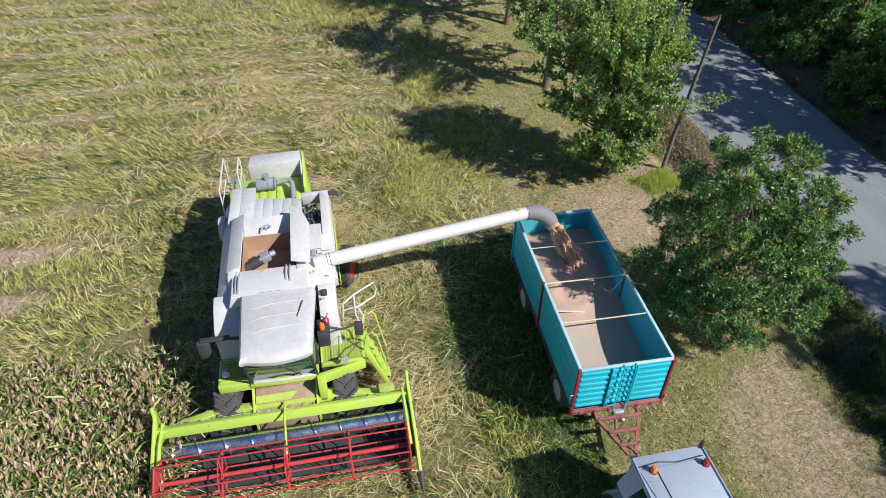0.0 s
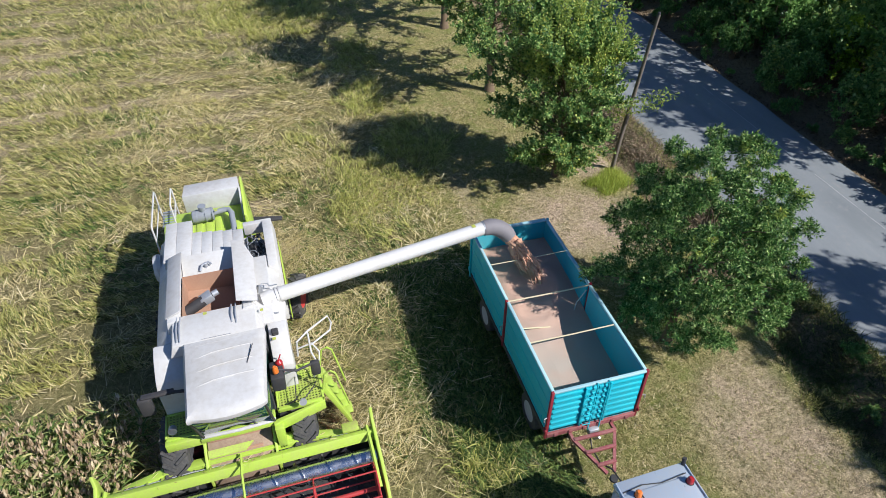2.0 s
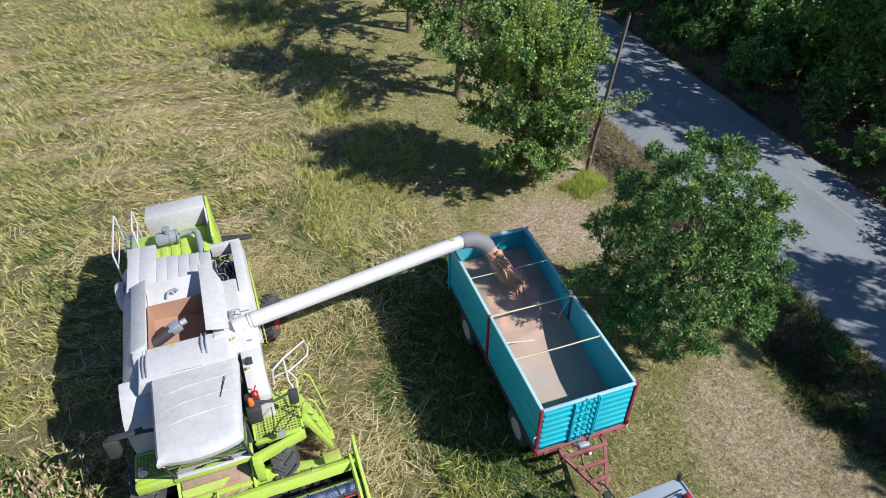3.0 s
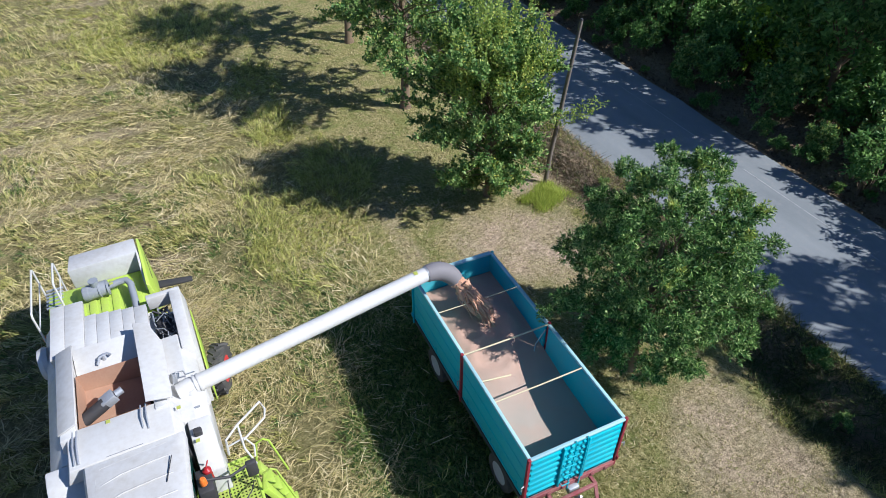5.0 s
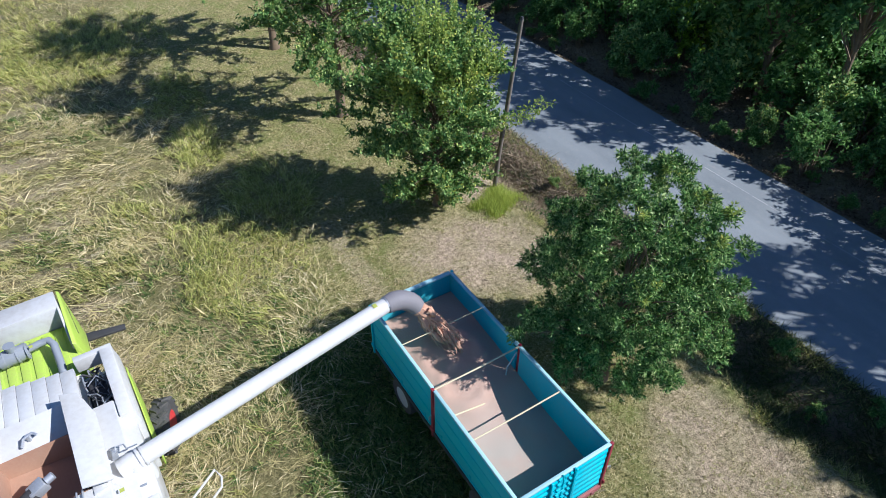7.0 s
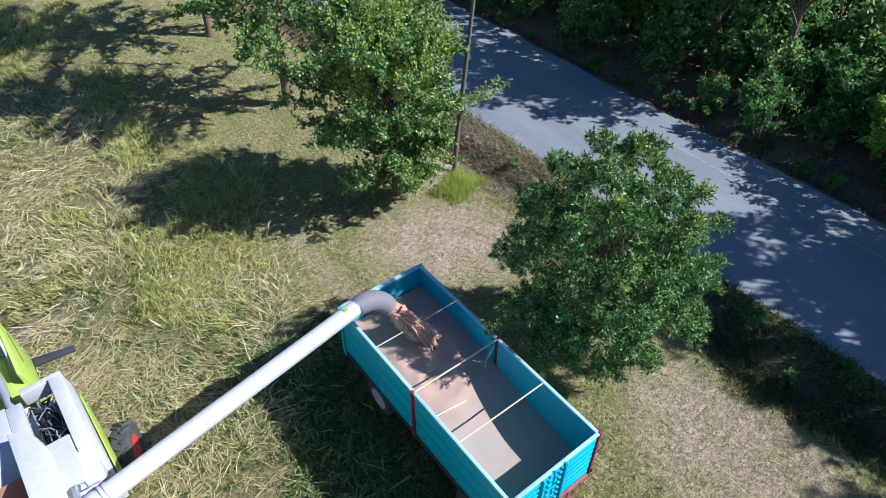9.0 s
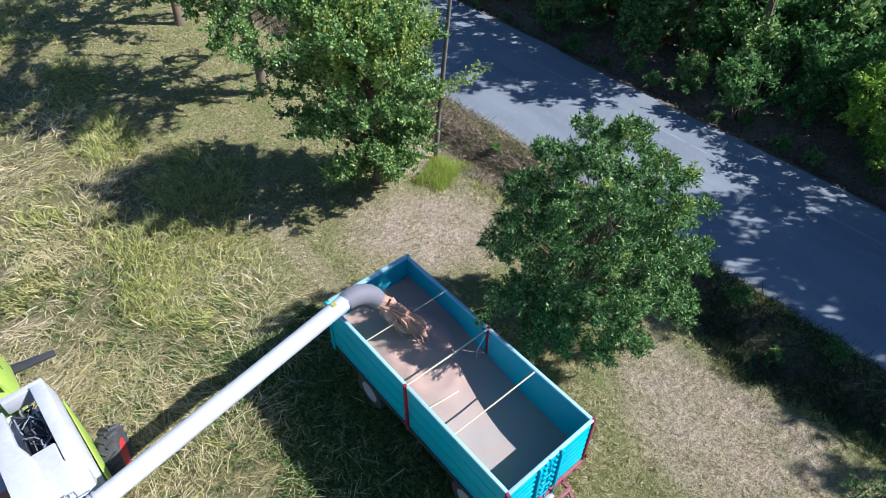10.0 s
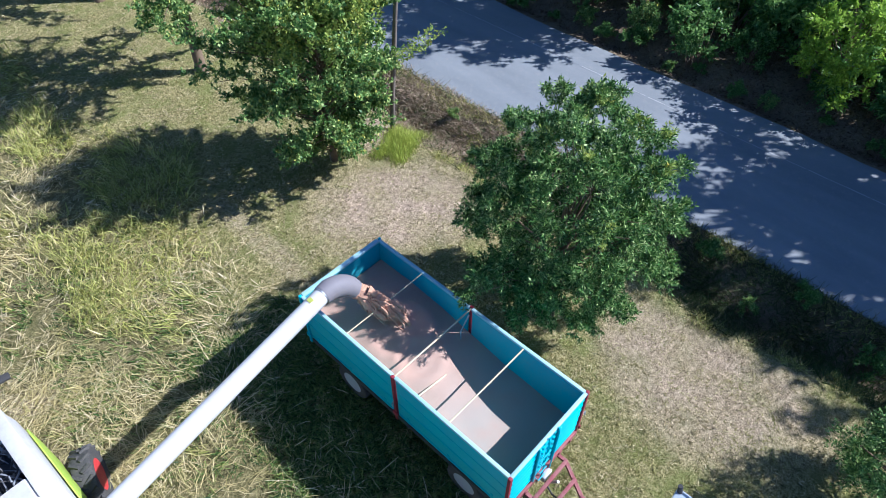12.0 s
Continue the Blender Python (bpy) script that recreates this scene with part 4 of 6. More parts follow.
stuff("leaf_litter", leaf_quads(at_ground(x, y, 0.03), way, rng.uniform(0.06, 0.2, n), rng.uniform(0.03, 0.07, n), rng), LITTER, "brown dead leaves and twigs under the trees", "leaf litter")

# the leaning pole
bm = bmesh.new()
tube(bm, [(0, 0, -0.6), (0.1, -0.05, 1.5), (0.24, -0.18, 3.6), (0.45, -0.32, 6.5)], [0.095, 0.085, 0.075, 0.06], 12)
pl = thing("utility_pole", Matrix.Translation(put_down(12.75, 20.6)), "bare grey wooden pole leaning beside the road", "pole")
part("shaft", bm, POLEWOOD, pl)
bm = bmesh.new()
tube(bm, [(0.45, -0.32, 6.48), (0.45, -0.32, 6.56)], [0.064, 0.045], 12)
part("cap", bm, DARK, pl, "weathered dark pole top")


# ---- wheels ----
def wheel(parent, c, r, w, rim_r, rim_mat, lugs=0, rim_label="", turn=0):
    """A tyre with its rim; the axle runs along x. Lugs stand proud on tractor tyres."""
    m = Matrix.Translation(c) @ pose(0, 0, 0, 0, 0, turn)
    h = w / 2
    bm = bmesh.new()
    lathe(bm, [(rim_r, -h * 0.8), (r * 0.82, -h), (r * 0.95, -h * 0.86), (r, -h * 0.55), (r, h * 0.55), (r * 0.95, h * 0.86), (r * 0.82, h), (rim_r, h * 0.8)], 36, m)
    tyre = part("tyre", bm, RUBBER, parent)
    if lugs:
        bm = bmesh.new()
        hexa(bm, [(-h * 0.52, -0.045, -0.035), (h * 0.52, -0.045, -0.035), (h * 0.52, 0.045, -0.035), (-h * 0.52, 0.045, -0.035)], [(-h * 0.5, -0.03, 0.03), (h * 0.5, -0.03, 0.03), (h * 0.5, 0.03, 0.03), (-h * 0.5, 0.03, 0.03)])
        lug = mesh_of("lug", bm, RUBBER)
        for k in range(lugs):
            for s in (-1, 1):
                t = (k + (0.5 if s > 0 else 0)) / lugs * 360
                ob = new("lug", lug)
                ob.parent = tyre
                ob.matrix_local = m @ pose(0, 0, 0, t, 0, 0) @ pose(s * h * 0.45, 0, r + 0.012, 0, 0, s * 38)
    for s in (-1, 1):
        bm = bmesh.new()
        lathe(bm, [(rim_r * 1.02, s * h * 0.82), (rim_r * 0.9, s * h * 0.84), (rim_r * 0.82, s * h * 0.45), (rim_r * 0.4, s * h * 0.4), (rim_r * 0.36, s * h * 0.62), (0.02, s * h * 0.64)], 28, m)
        for k in range(8):
            t = k * math.tau / 8
            tube(bm, [m @ Vector((s * h * 0.4, rim_r * 0.6 * math.cos(t), rim_r * 0.6 * math.sin(t))), m @ Vector((s * h * 0.5, rim_r * 0.6 * math.cos(t), rim_r * 0.6 * math.sin(t)))], 0.018, 6)
        part("rim", bm, rim_mat, tyre, rim_label)
    return tyre


# ---- trailer ----
TX0, TX1, TY0, TY1, TZ0, TZ1 = 4.9, 7.32, 9.0, 15.15, 1.16, 2.72
trailer = thing("farm_trailer", Matrix.Identity(4), "turquoise steel farm trailer with a red frame, half full of grain", "trailer")

bm = bmesh.new()
box(bm, TX0 + 0.03, TX1 - 0.03, TY0 + 0.03, TY1 - 0.03, TZ0, TZ0 + 0.06, 0.005)
part("floor", bm, TEAL_IN, trailer)


def side_wall(x, sgn):
    """Pressed sheet: an outer skin with shallow dents between posts, an inner skin and a top rail."""
    for y0, y1 in ((TY0 + 0.08, 12.05), (12.17, TY1 - 0.08)):
        bm = bmesh.new()
        box(bm, x - 0.022, x + 0.022, y0, y1, TZ0 - 0.02, TZ1 - 0.06, 0.004)
        for z in (TZ0 + 0.05, TZ0 + 0.52, TZ0 + 0.98):
            box(bm, x + sgn * 0.022 - 0.012, x + sgn * 0.022 + 0.012, y0 + 0.02, y1 - 0.02, z, z + 0.05, 0.008)
        for y in np.linspace(y0 + 0.3, y1 - 0.3, 3):
            box(bm, x + sgn * 0.026 - 0.01, x + sgn * 0.026 + 0.01, y - 0.03, y + 0.03, TZ0, TZ0 + 0.22, 0.004)
        w = part("side_panel", bm, TEAL, trailer)
        bm = bmesh.new()
        box(bm, x - sgn * 0.03 - 0.006, x - sgn * 0.03 + 0.006, y0 + 0.02, y1 - 0.02, TZ0 + 0.06, TZ1 - 0.08)
        part("inner_lining", bm, TEAL_IN, w, "dusty inner face")
        bm = bmesh.new()
        box(bm, x - 0.04, x + 0.04, y0 - 0.02, y1 + 0.02, TZ1 - 0.07, TZ1, 0.015)
        part("top_rail", bm, TEAL_EDGE, w, "pale worn top rail")


side_wall(TX0 + 0.03, -1)
side_wall(TX1 - 0.03, 1)

# front wall: ribbed sheet with a ladder section in the middle
bm = bmesh.new()
box(bm, TX0 + 0.06, TX1 - 0.06, TY0 + 0.03, TY0 + 0.06, TZ0 - 0.04, TZ1 - 0.04)
for x0, x1 in ((TX0 + 0.08, 5.72), (5.78, 6.02), (6.1, 6.34), (6.42, TX1 - 0.08)):
    for k in range(7):
        z = TZ0 + 0.05 + k * 0.205
        n = bmesh.new()
        prism(n, [(TY0 + 0.035, z), (TY0 + 0.008, z + 0.05), (TY0 + 0.008, z + 0.095), (TY0 + 0.035, z + 0.145)], "x", x0, x1, 0.006)
        tmp = bpy.data.meshes.new("rib")
        n.to_mesh(tmp)
        n.free()
        bm.from_mesh(tmp)
        bpy.data.meshes.remove(tmp)
front = part("front_panel", bm, TEAL, trailer)
bm = bmesh.new()
box(bm, TX0 + 0.06, TX1 - 0.06, TY0 + 0.066, TY0 + 0.074, TZ0 + 0.06, TZ1 - 0.06)
part("inner_lining", bm, TEAL_IN, front, "dusty inner face")
bm = bmesh.new()
box(bm, TX0 + 0.02, TX1 - 0.02, TY0, TY0 + 0.08, TZ1 - 0.05, TZ1 + 0.005, 0.012)
part("top_rail", bm, TEAL_EDGE, front, "pale worn top rail")
for x in (6.0, 6.3):
    bm = bmesh.new()
    tube(bm, [(x, TY0 - 0.05, TZ0 - 0.2), (x, TY0 - 0.05, TZ1 - 0.1), (x, TY0 - 0.01, TZ1 + 0.03)], 0.016, 8)
    part("latch_bar", bm, TEAL, front)
for x in (5.75, 6.38):
    bm = bmesh.new()
    box(bm, x - 0.025, x + 0.025, TY0 - 0.03, TY0 + 0.03, TZ0, TZ1 - 0.08, 0.008)
    part("upright", bm, TEAL, front)
for k in range(4):
    bm = bmesh.new()
    z = TZ0 + 0.15 + k * 0.36
    tube(bm, [(5.78, TY0 - 0.02, z), (5.78, TY0 - 0.11, z), (5.98, TY0 - 0.11, z), (5.98, TY0 - 0.02, z)], 0.013, 6)
    part("step", bm, TEAL, front)

# rear wall, a little lower sheet with a wide flat rail
bm = bmesh.new()
box(bm, TX0 + 0.06, TX1 - 0.06, TY1 - 0.06, TY1 - 0.02, TZ0, TZ1 - 0.05, 0.004)
for z in (TZ0 + 0.2, TZ0 + 0.75):
    box(bm, TX0 + 0.1, TX1 - 0.1, TY1 - 0.025, TY1 + 0.02, z, z + 0.09, 0.012)
rear = part("tailgate", bm, TEAL, trailer)
bm = bmesh.new()
box(bm, TX0 + 0.06, TX1 - 0.06, TY1 - 0.072, TY1 - 0.064, TZ0 + 0.06, TZ1 - 0.06)
part("inner_lining", bm, TEAL_IN, rear, "dusty inner face")
bm = bmesh.new()
box(bm, TX0 + 0.06, TX1 - 0.06, TY1 - 0.1, TY1 + 0.02, TZ1 - 0.06, TZ1, 0.015)
part("top_rail", bm, TEAL_EDGE, rear, "pale worn top rail")

for x, s in ((TX0, -1), (TX1, 1)):
    for y, mat, lab in ((TY0 + 0.03, CRIMSON, "dark red corner post"), (12.11, CRIMSON, "dark red middle post"), (TY1 - 0.04, TEAL, "turquoise corner post")):
        bm = bmesh.new()
        box(bm, x - 0.035, x + 0.035, y - 0.035, y + 0.035, TZ0 - 0.22, TZ1 + 0.015, 0.008)
        box(bm, x + s * 0.035 - 0.02, x + s * 0.035 + 0.02, y - 0.07, y + 0.07, TZ0 + 0.02, TZ0 + 0.14, 0.006)
        part("post", bm, mat, trailer, lab)
    for y in (TY0 + 0.02, 12.11):
        bm = bmesh.new()
        tube(bm, [(x + s * 0.04, y, TZ0 + 0.62), (x + s * 0.12, y - 0.03, TZ0 + 0.64), (x + s * 0.12, y - 0.03, TZ0 + 0.5)], 0.014, 6)
        part("latch", bm, GALV, trailer, "steel drop-side latch")

for y, r in ((10.6, 0.019), (12.1, 0.021), (13.6, 0.014)):
    bm = bmesh.new()
    tube(bm, [(TX0 + 0.02, y, TZ1 - 0.03), (6.1, y, TZ1 - 0.045), (TX1 - 0.02, y, TZ1 - 0.03)], r, 8)
    part("tie_rod", bm, CREAM, trailer, "dusty cream tie rod across the top")
bm = bmesh.new()
tube(bm, [(TX0 + 0.06, 11.75, 1.98), (6.1, 11.75, 1.74)], 0.02, 8)
part("tie_rod", bm, CREAM, trailer, "dusty cream lower tie rod, partly buried in grain")
bm = bmesh.new()
tube(bm, [(TX1 - 0.1, 12.1, TZ1 - 0.2), (TX1 - 0.3, 12.15, 2.05), (TX1 - 0.36, 12.1, 1.85)], 0.018, 6)
part("chain", bm, GALV, trailer)

# frame, axles, turntable, drawbar
for x in (5.55, 6.67):
    bm = bmesh.new()
    box(bm, x - 0.06, x + 0.06, TY0 + 0.05, TY1 - 0.1, 0.95, TZ0 - 0.01, 0.012)
    part("chassis_rail", bm, REDFRAME, trailer)
for y in np.linspace(TY0 + 0.06, TY1 - 0.08, 7):
    bm = bmesh.new()
    box(bm, TX0 + 0.02, TX1 - 0.02, y - 0.04, y + 0.04, TZ0 - 0.1, TZ0 - 0.012, 0.01)
    part("cross_member", bm, REDFRAME, trailer)
# near-black side rails: the shade beneath the body is put into their colour
for x in (TX0 + 0.02, TX1 - 0.02):
    bm = bmesh.new()
    box(bm, x - 0.035, x + 0.035, TY0 + 0.1, TY1 - 0.1, TZ0 - 0.16, TZ0 - 0.03, 0.01)
    part("side_rail", bm, DARK, trailer, "lower side rail, near-black with its shade put into the colour")
bm = bmesh.new()
box(bm, TX0 + 0.02, TX1 - 0.02, TY0 - 0.02, TY0 + 0.06, TZ0 - 0.2, TZ0 - 0.05, 0.012)
for x in np.linspace(TX0 + 0.25, TX1 - 0.25, 6):
    box(bm, x - 0.05, x + 0.05, TY0 - 0.045, TY0 - 0.018, TZ0 - 0.18, TZ0 - 0.07, 0.01)
part("front_beam", bm, REDFRAME, trailer)
for y in (10.15, 13.75):
    bm = bmesh.new()
    box(bm, TX0 + 0.3, TX1 - 0.3, y - 0.06, y + 0.06, 0.44, 0.58, 0.015)
    for x in (5.55, 6.67):
        for j in range(4):
            box(bm, x - 0.04, x + 0.04, y - 0.42 + 0.06 * j, y + 0.42 - 0.06 * j, 0.62 + 0.03 * j, 0.645 + 0.03 * j, 0.005)
        box(bm, x - 0.03, x + 0.03, y - 0.03, y + 0.03, 0.58, 0.96, 0.005)
    part("axle", bm, REDFRAME, trailer)
    for x in (5.06, 7.16):
        wheel(trailer, (x, y, 0.5), 0.5, 0.28, 0.29, RIM, 0, "pale steel rim")
bm = bmesh.new()
lathe(bm, [(0.42, 0), (0.5, 0), (0.5, 0.06), (0.42, 0.06)], 28, Matrix.Translation((6.11, 10.25, 0.82)) @ pose(0, 0, 0, 0, -90, 0))
part("turntable", bm, REDFRAME, trailer)
HITCH = Vector((6.16, 7.72, 0.62))
for x in (5.56, 6.68):
    bm = bmesh.new()
    tube(bm, [(x, 9.6, 0.86), (x, 8.8, 0.9), HITCH + Vector(((x - 6.1) * 0.16, 0.16, 0))], 0.055, 4)
    part("drawbar", bm, REDFRAME, trailer)
for y, w, z in ((8.78, 0.56, 0.88), (8.42, 0.4, 0.8), (8.08, 0.25, 0.71)):
    bm = bmesh.new()
    box(bm, 6.13 - w, 6.13 + w, y - 0.04, y + 0.04, z, z + 0.08, 0.01)
    part("drawbar_brace", bm, REDFRAME, trailer)
bm = bmesh.new()
lathe(bm, [(0.05, -0.03), (0.1, -0.03), (0.1, 0.03), (0.05, 0.03)], 18, Matrix.Translation(HITCH) @ pose(0, 0, 0, 0, 90, 0))
part("drawbar_eye", bm, DARK, trailer)
bm = bmesh.new()
tube(bm, [(6.1, 9.0, 0.85), (6.0, 8.6, 0.66), (6.05, 8.2, 0.6), (6.2, 7.9, 0.72), (6.2, 7.3, 0.9)], 0.02, 6)
part("brake_hose", bm, DARK, trailer, "black brake hose along the drawbar")
bm = bmesh.new()
box(bm, 6.02, 6.3, 8.86, 9.02, 0.78, 0.98, 0.03)
tube(bm, [(6.16, 8.8, 0.7), (6.16, 8.62, 1.02)], 0.03, 8)
part("brake_cylinder", bm, GALV, trailer)

# grain in the trailer: high at the back, where it pours, sloping to the front
gxs, gys = np.linspace(TX0 + 0.07, TX1 - 0.07, 46), np.linspace(TY0 + 0.1, TY1 - 0.1, 110)
GX, GY = np.meshgrid(gxs, gys)


def grain_level(x, y):
    base = np.interp(y, (9.0, 10.0, 11.0, 12.0, 13.0, 14.0, 15.2), (1.46, 1.52, 1.62, 1.78, 1.95, 2.06, 2.02))
    heap = 0.16 * np.exp(-((x - 6.15) / 0.7) ** 2 - ((y - 13.4) / 0.8) ** 2)
    crater = 0.09 * np.exp(-((np.hypot(x - 6.1, y - 13.2) - 0.75) / 0.22) ** 2) + 0.05 * np.exp(-((np.hypot(x - 5.9, y - 12.4) - 0.5) / 0.16) ** 2)
    return base + heap + crater + 0.025 * wobble(4 * x, 4 * y) + 0.012 * wobble(11 * x, 9 * y) + 0.03 * np.exp(-((x - 5.7) / 0.3) ** 2 - ((y - 11.4) / 0.35) ** 2)


GZ = grain_level(GX, GY)
bm = bmesh.new()
grid = [[bm.verts.new((GX[j, i], GY[j, i], GZ[j, i])) for i in range(46)] for j in range(110)]
for j in range(109):
    for i in range(45):
        bm.faces.new((grid[j][i], grid[j][i + 1], grid[j + 1][i + 1], grid[j + 1][i]))
ob = tagged(new("grain_heap", mesh_of("grain_heap", bm, GRAIN, True)), "reddish brown sorghum grain and dust heaped in the trailer", "grain", kind="stuff")


# ---- combine harvester: x to its left-hand side seen from the front, -y ahead, origin under the grain tank ----
COMBINE = pose(-2.31, 13.38, 0, 0, 0, 1.4)
combine = thing("combine_harvester", COMBINE, "white and lime green combine harvester with a dusty roof, unloading grain", "combine harvester")

# body: sides with sloping shoulders
bm = bmesh.new()
prism(bm, [(-1.42, 0.95), (1.5, 0.95), (1.56, 2.95), (1.3, 3.3), (0.6, 3.3), (0.6, 2.6), (-0.82, 2.6), (-0.82, 3.3), (-1.2, 3.3), (-1.52, 2.95)], "y", -0.95, 1.6, 0.02)
part("body", bm, WHITE, combine)
bm = bmesh.new()
prism(bm, [(-1.44, 1.0), (-0.6, 1.0), (-0.6, 3.28), (-1.2, 3.28), (-1.52, 2.95)], "y", 1.6, 3.3, 0.03)
prism(bm, [(-0.6, 1.0), (1.35, 1.0), (1.35, 2.55), (-0.6, 2.55)], "y", 1.6, 3.25, 0.02)
part("rear_body", bm, WHITE, combine)
bm = bmesh.new()
prism(bm, [(1.34, 1.2), (1.6, 1.2), (1.66, 2.9), (1.6, 3.3), (1.34, 3.32)], "y", 1.1, 3.15, 0.025)
part("engine_side_wall", bm, WHITE, combine)
bm = bmesh.new()
prism(bm, [(1.1, 1.2), (3.0, 1.2), (3.2, 1.8), (3.14, 2.5), (1.1, 2.1)], "x", 1.66, 1.69, 0.012)
part("side_stripe", bm, LIME, combine, "lime green outer side panel")

# shoulders beside and before the cab, stepping down to the front platforms
for s, x0, x1 in ((-1, -1.52, -0.72), (1, 1.1, 1.56)):
    bm = bmesh.new()
    prism(bm, [(-0.95, 1.2), (-0.95, 3.28), (-1.3, 3.2), (-1.8, 2.95), (-1.95, 2.75), (-1.95, 1.9), (-1.2, 1.2)], "x", x0, x1, 0.04)
    part("front_shoulder", bm, WHITE, combine)
bm = bmesh.new()
box(bm, 1.3, 1.42, -0.7, -0.67, 3.27, 3.306, 0.004)
part("panel_joint", bm, GREY, combine)

# grain tank: rim sheets that slope in, and the rusty hopper inside
bm = bmesh.new()
hexa(bm, [(-1.1, -0.55, 3.28), (1.05, -0.55, 3.28), (1.05, -1.45, 3.28), (-1.1, -1.45, 3.28)], [(-1.0, -0.48, 3.62), (0.9, -0.48, 3.62), (0.9, -1.38, 3.58), (-1.0, -1.38, 3.58)], 0.02)
part("tank_front_deck", bm, WHITE, combine)
for x, y0, y1, w in ((-0.9, -1.3, -0.55, 0.02), (-0.83, -1.3, -0.55, 0.02), (0.35, -1.0, -0.45, 0.018), (0.45, -1.05, -0.45, 0.018)):
    bm = bmesh.new()
    tube(bm, [(x, y0, 3.6), (x, (y0 + y1) / 2, 3.66), (x + 0.02, y1, 3.66)], w, 6)
    part("gas_strut", bm, GALV, combine)
bm = bmesh.new()
box(bm, -0.35, 0.3, -1.35, -1.342, 3.585, 3.595)
part("roof_seam", bm, GREY, combine)
bm = bmesh.new()
inner = [(-0.78, -0.44), (0.56, -0.44), (0.56, 0.98), (-0.78, 0.98)]
low = [(-0.74, -0.4), (0.52, -0.4), (0.52, 0.94), (-0.74, 0.94)]
a = [bm.verts.new((x, y, 3.58)) for x, y in inner]
b = [bm.verts.new((x, y, 3.0 + 0.12 * (x < 0))) for x, y in low]
bm.faces.new(b)
for i in range(4):
    bm.faces.new((a[i], a[(i + 1) % 4], b[(i + 1) % 4], b[i]))
part("grain_tank", bm, RUST, combine, "rust-brown tank hopper with a skin of grain", False)
bm = bmesh.new()
hexa(bm, [(-0.8, 0.96, 3.3), (0.58, 0.96, 3.3), (0.6, 1.75, 3.3), (-0.8, 1.75, 3.3)], [(-0.8, 0.98, 3.36), (0.58, 0.98, 3.36), (0.6, 1.72, 3.66), (-0.8, 1.72, 3.66)], 0.015)
part("tank_rear_sheet", bm, WHITE, combine)
bm = bmesh.new()
tube(bm, [(-0.35, 1.2, 3.5), (-0.28, 1.3, 3.6), (-0.12, 1.35, 3.62), (-0.05, 1.28, 3.6)], 0.03, 8)
tube(bm, [(-0.2, 1.33, 3.45), (-0.2, 1.33, 3.62)], 0.05, 10)
part("lever", bm, GALV, combine)
bm = bmesh.new()
tube(bm, [(-0.78, 0.02, 3.24), (-0.3, 0.16, 3.4)], 0.14, 14)
part("tank_auger", bm, DARK, combine, "dark filling auger over the tank")
bm = bmesh.new()
box(bm, -0.18, 0.12, -0.12, 0.12, -0.1, 0.12, 0.02, pose(-0.2, 0.19, 3.44, 0, -18, 16))
tube(bm, [(-0.08, 0.22, 3.49), (0.06, 0.26, 3.52)], 0.08, 10)
part("auger_head", bm, GALV, combine, "pale steel auger head")
# raised covers to either side
bm = bmesh.new()
hexa(bm, [(-1.14, -0.5, 3.6), (-0.76, -0.5, 3.78), (-0.74, 1.72, 3.78), (-1.12, 1.75, 3.6)], [(-1.15, -0.5, 3.65), (-0.77, -0.5, 3.83), (-0.75, 1.72, 3.83), (-1.13, 1.75, 3.65)], 0.012)
part("tank_cover", bm, ROOF, combine, "dusty white folding tank cover")
bm = bmesh.new()
prism(bm, [(0.52, -0.62), (1.02, -0.64), (1.04, 1.0), (0.82, 1.66), (0.52, 1.72)], "z", -0.02, 0.02, 0.01)
bmesh.ops.transform(bm, matrix=Matrix.Translation((0.52, 0, 3.9)) @ pose(0, 0, 0, 0, 14, 0) @ Matrix.Translation((-0.52, 0, 0)), verts=bm.verts)
part("tank_cover", bm, ROOF, combine, "dusty white folding tank cover")
for x0, x1 in ((-1.16, -0.8), (0.58, 0.9)):
    bm = bmesh.new()
    hexa(bm, [(x0, -0.7, 3.28), (x1, -0.7, 3.28), (x1, 1.65, 3.28), (x0, 1.65, 3.28)], [(x0 + 0.05, -0.66, 3.64), (x1 - 0.03, -0.66, 3.68), (x1 - 0.03, 1.6, 3.68), (x0 + 0.05, 1.6, 3.64)], 0.01)
    part("tank_wall", bm, WHITE, combine)

# rear deck of ribbed sheets
for x0, x1, y1 in ((-1.26, -0.96, 3.62), (-0.955, -0.56, 3.6), (-0.555, -0.3, 3.0), (-0.295, -0.02, 2.95), (-0.015, 0.26, 2.9), (0.265, 0.52, 2.85), (0.525, 0.8, 2.8)):
    bm = bmesh.new()
    hexa(bm, [(x0, 1.72, 3.3), (x1, 1.72, 3.3), (x1, y1, 3.3), (x0, y1, 3.3)], [(x0, 1.72, 3.56), (x1, 1.72, 3.56), (x1, y1, 3.42), (x0, y1, 3.42)], 0.008)
    part("deck_panel", bm, WHITE, combine)

# engine bay: hoses and dark machinery
rng = np.random.default_rng(3)
bm = bmesh.new()
box(bm, 0.82, 1.33, 1.3, 3.1, 2.5, 2.62)
box(bm, 0.9, 1.25, 1.9, 2.7, 2.62, 2.9, 0.04)
part("engine_block", bm, DARK, combine)
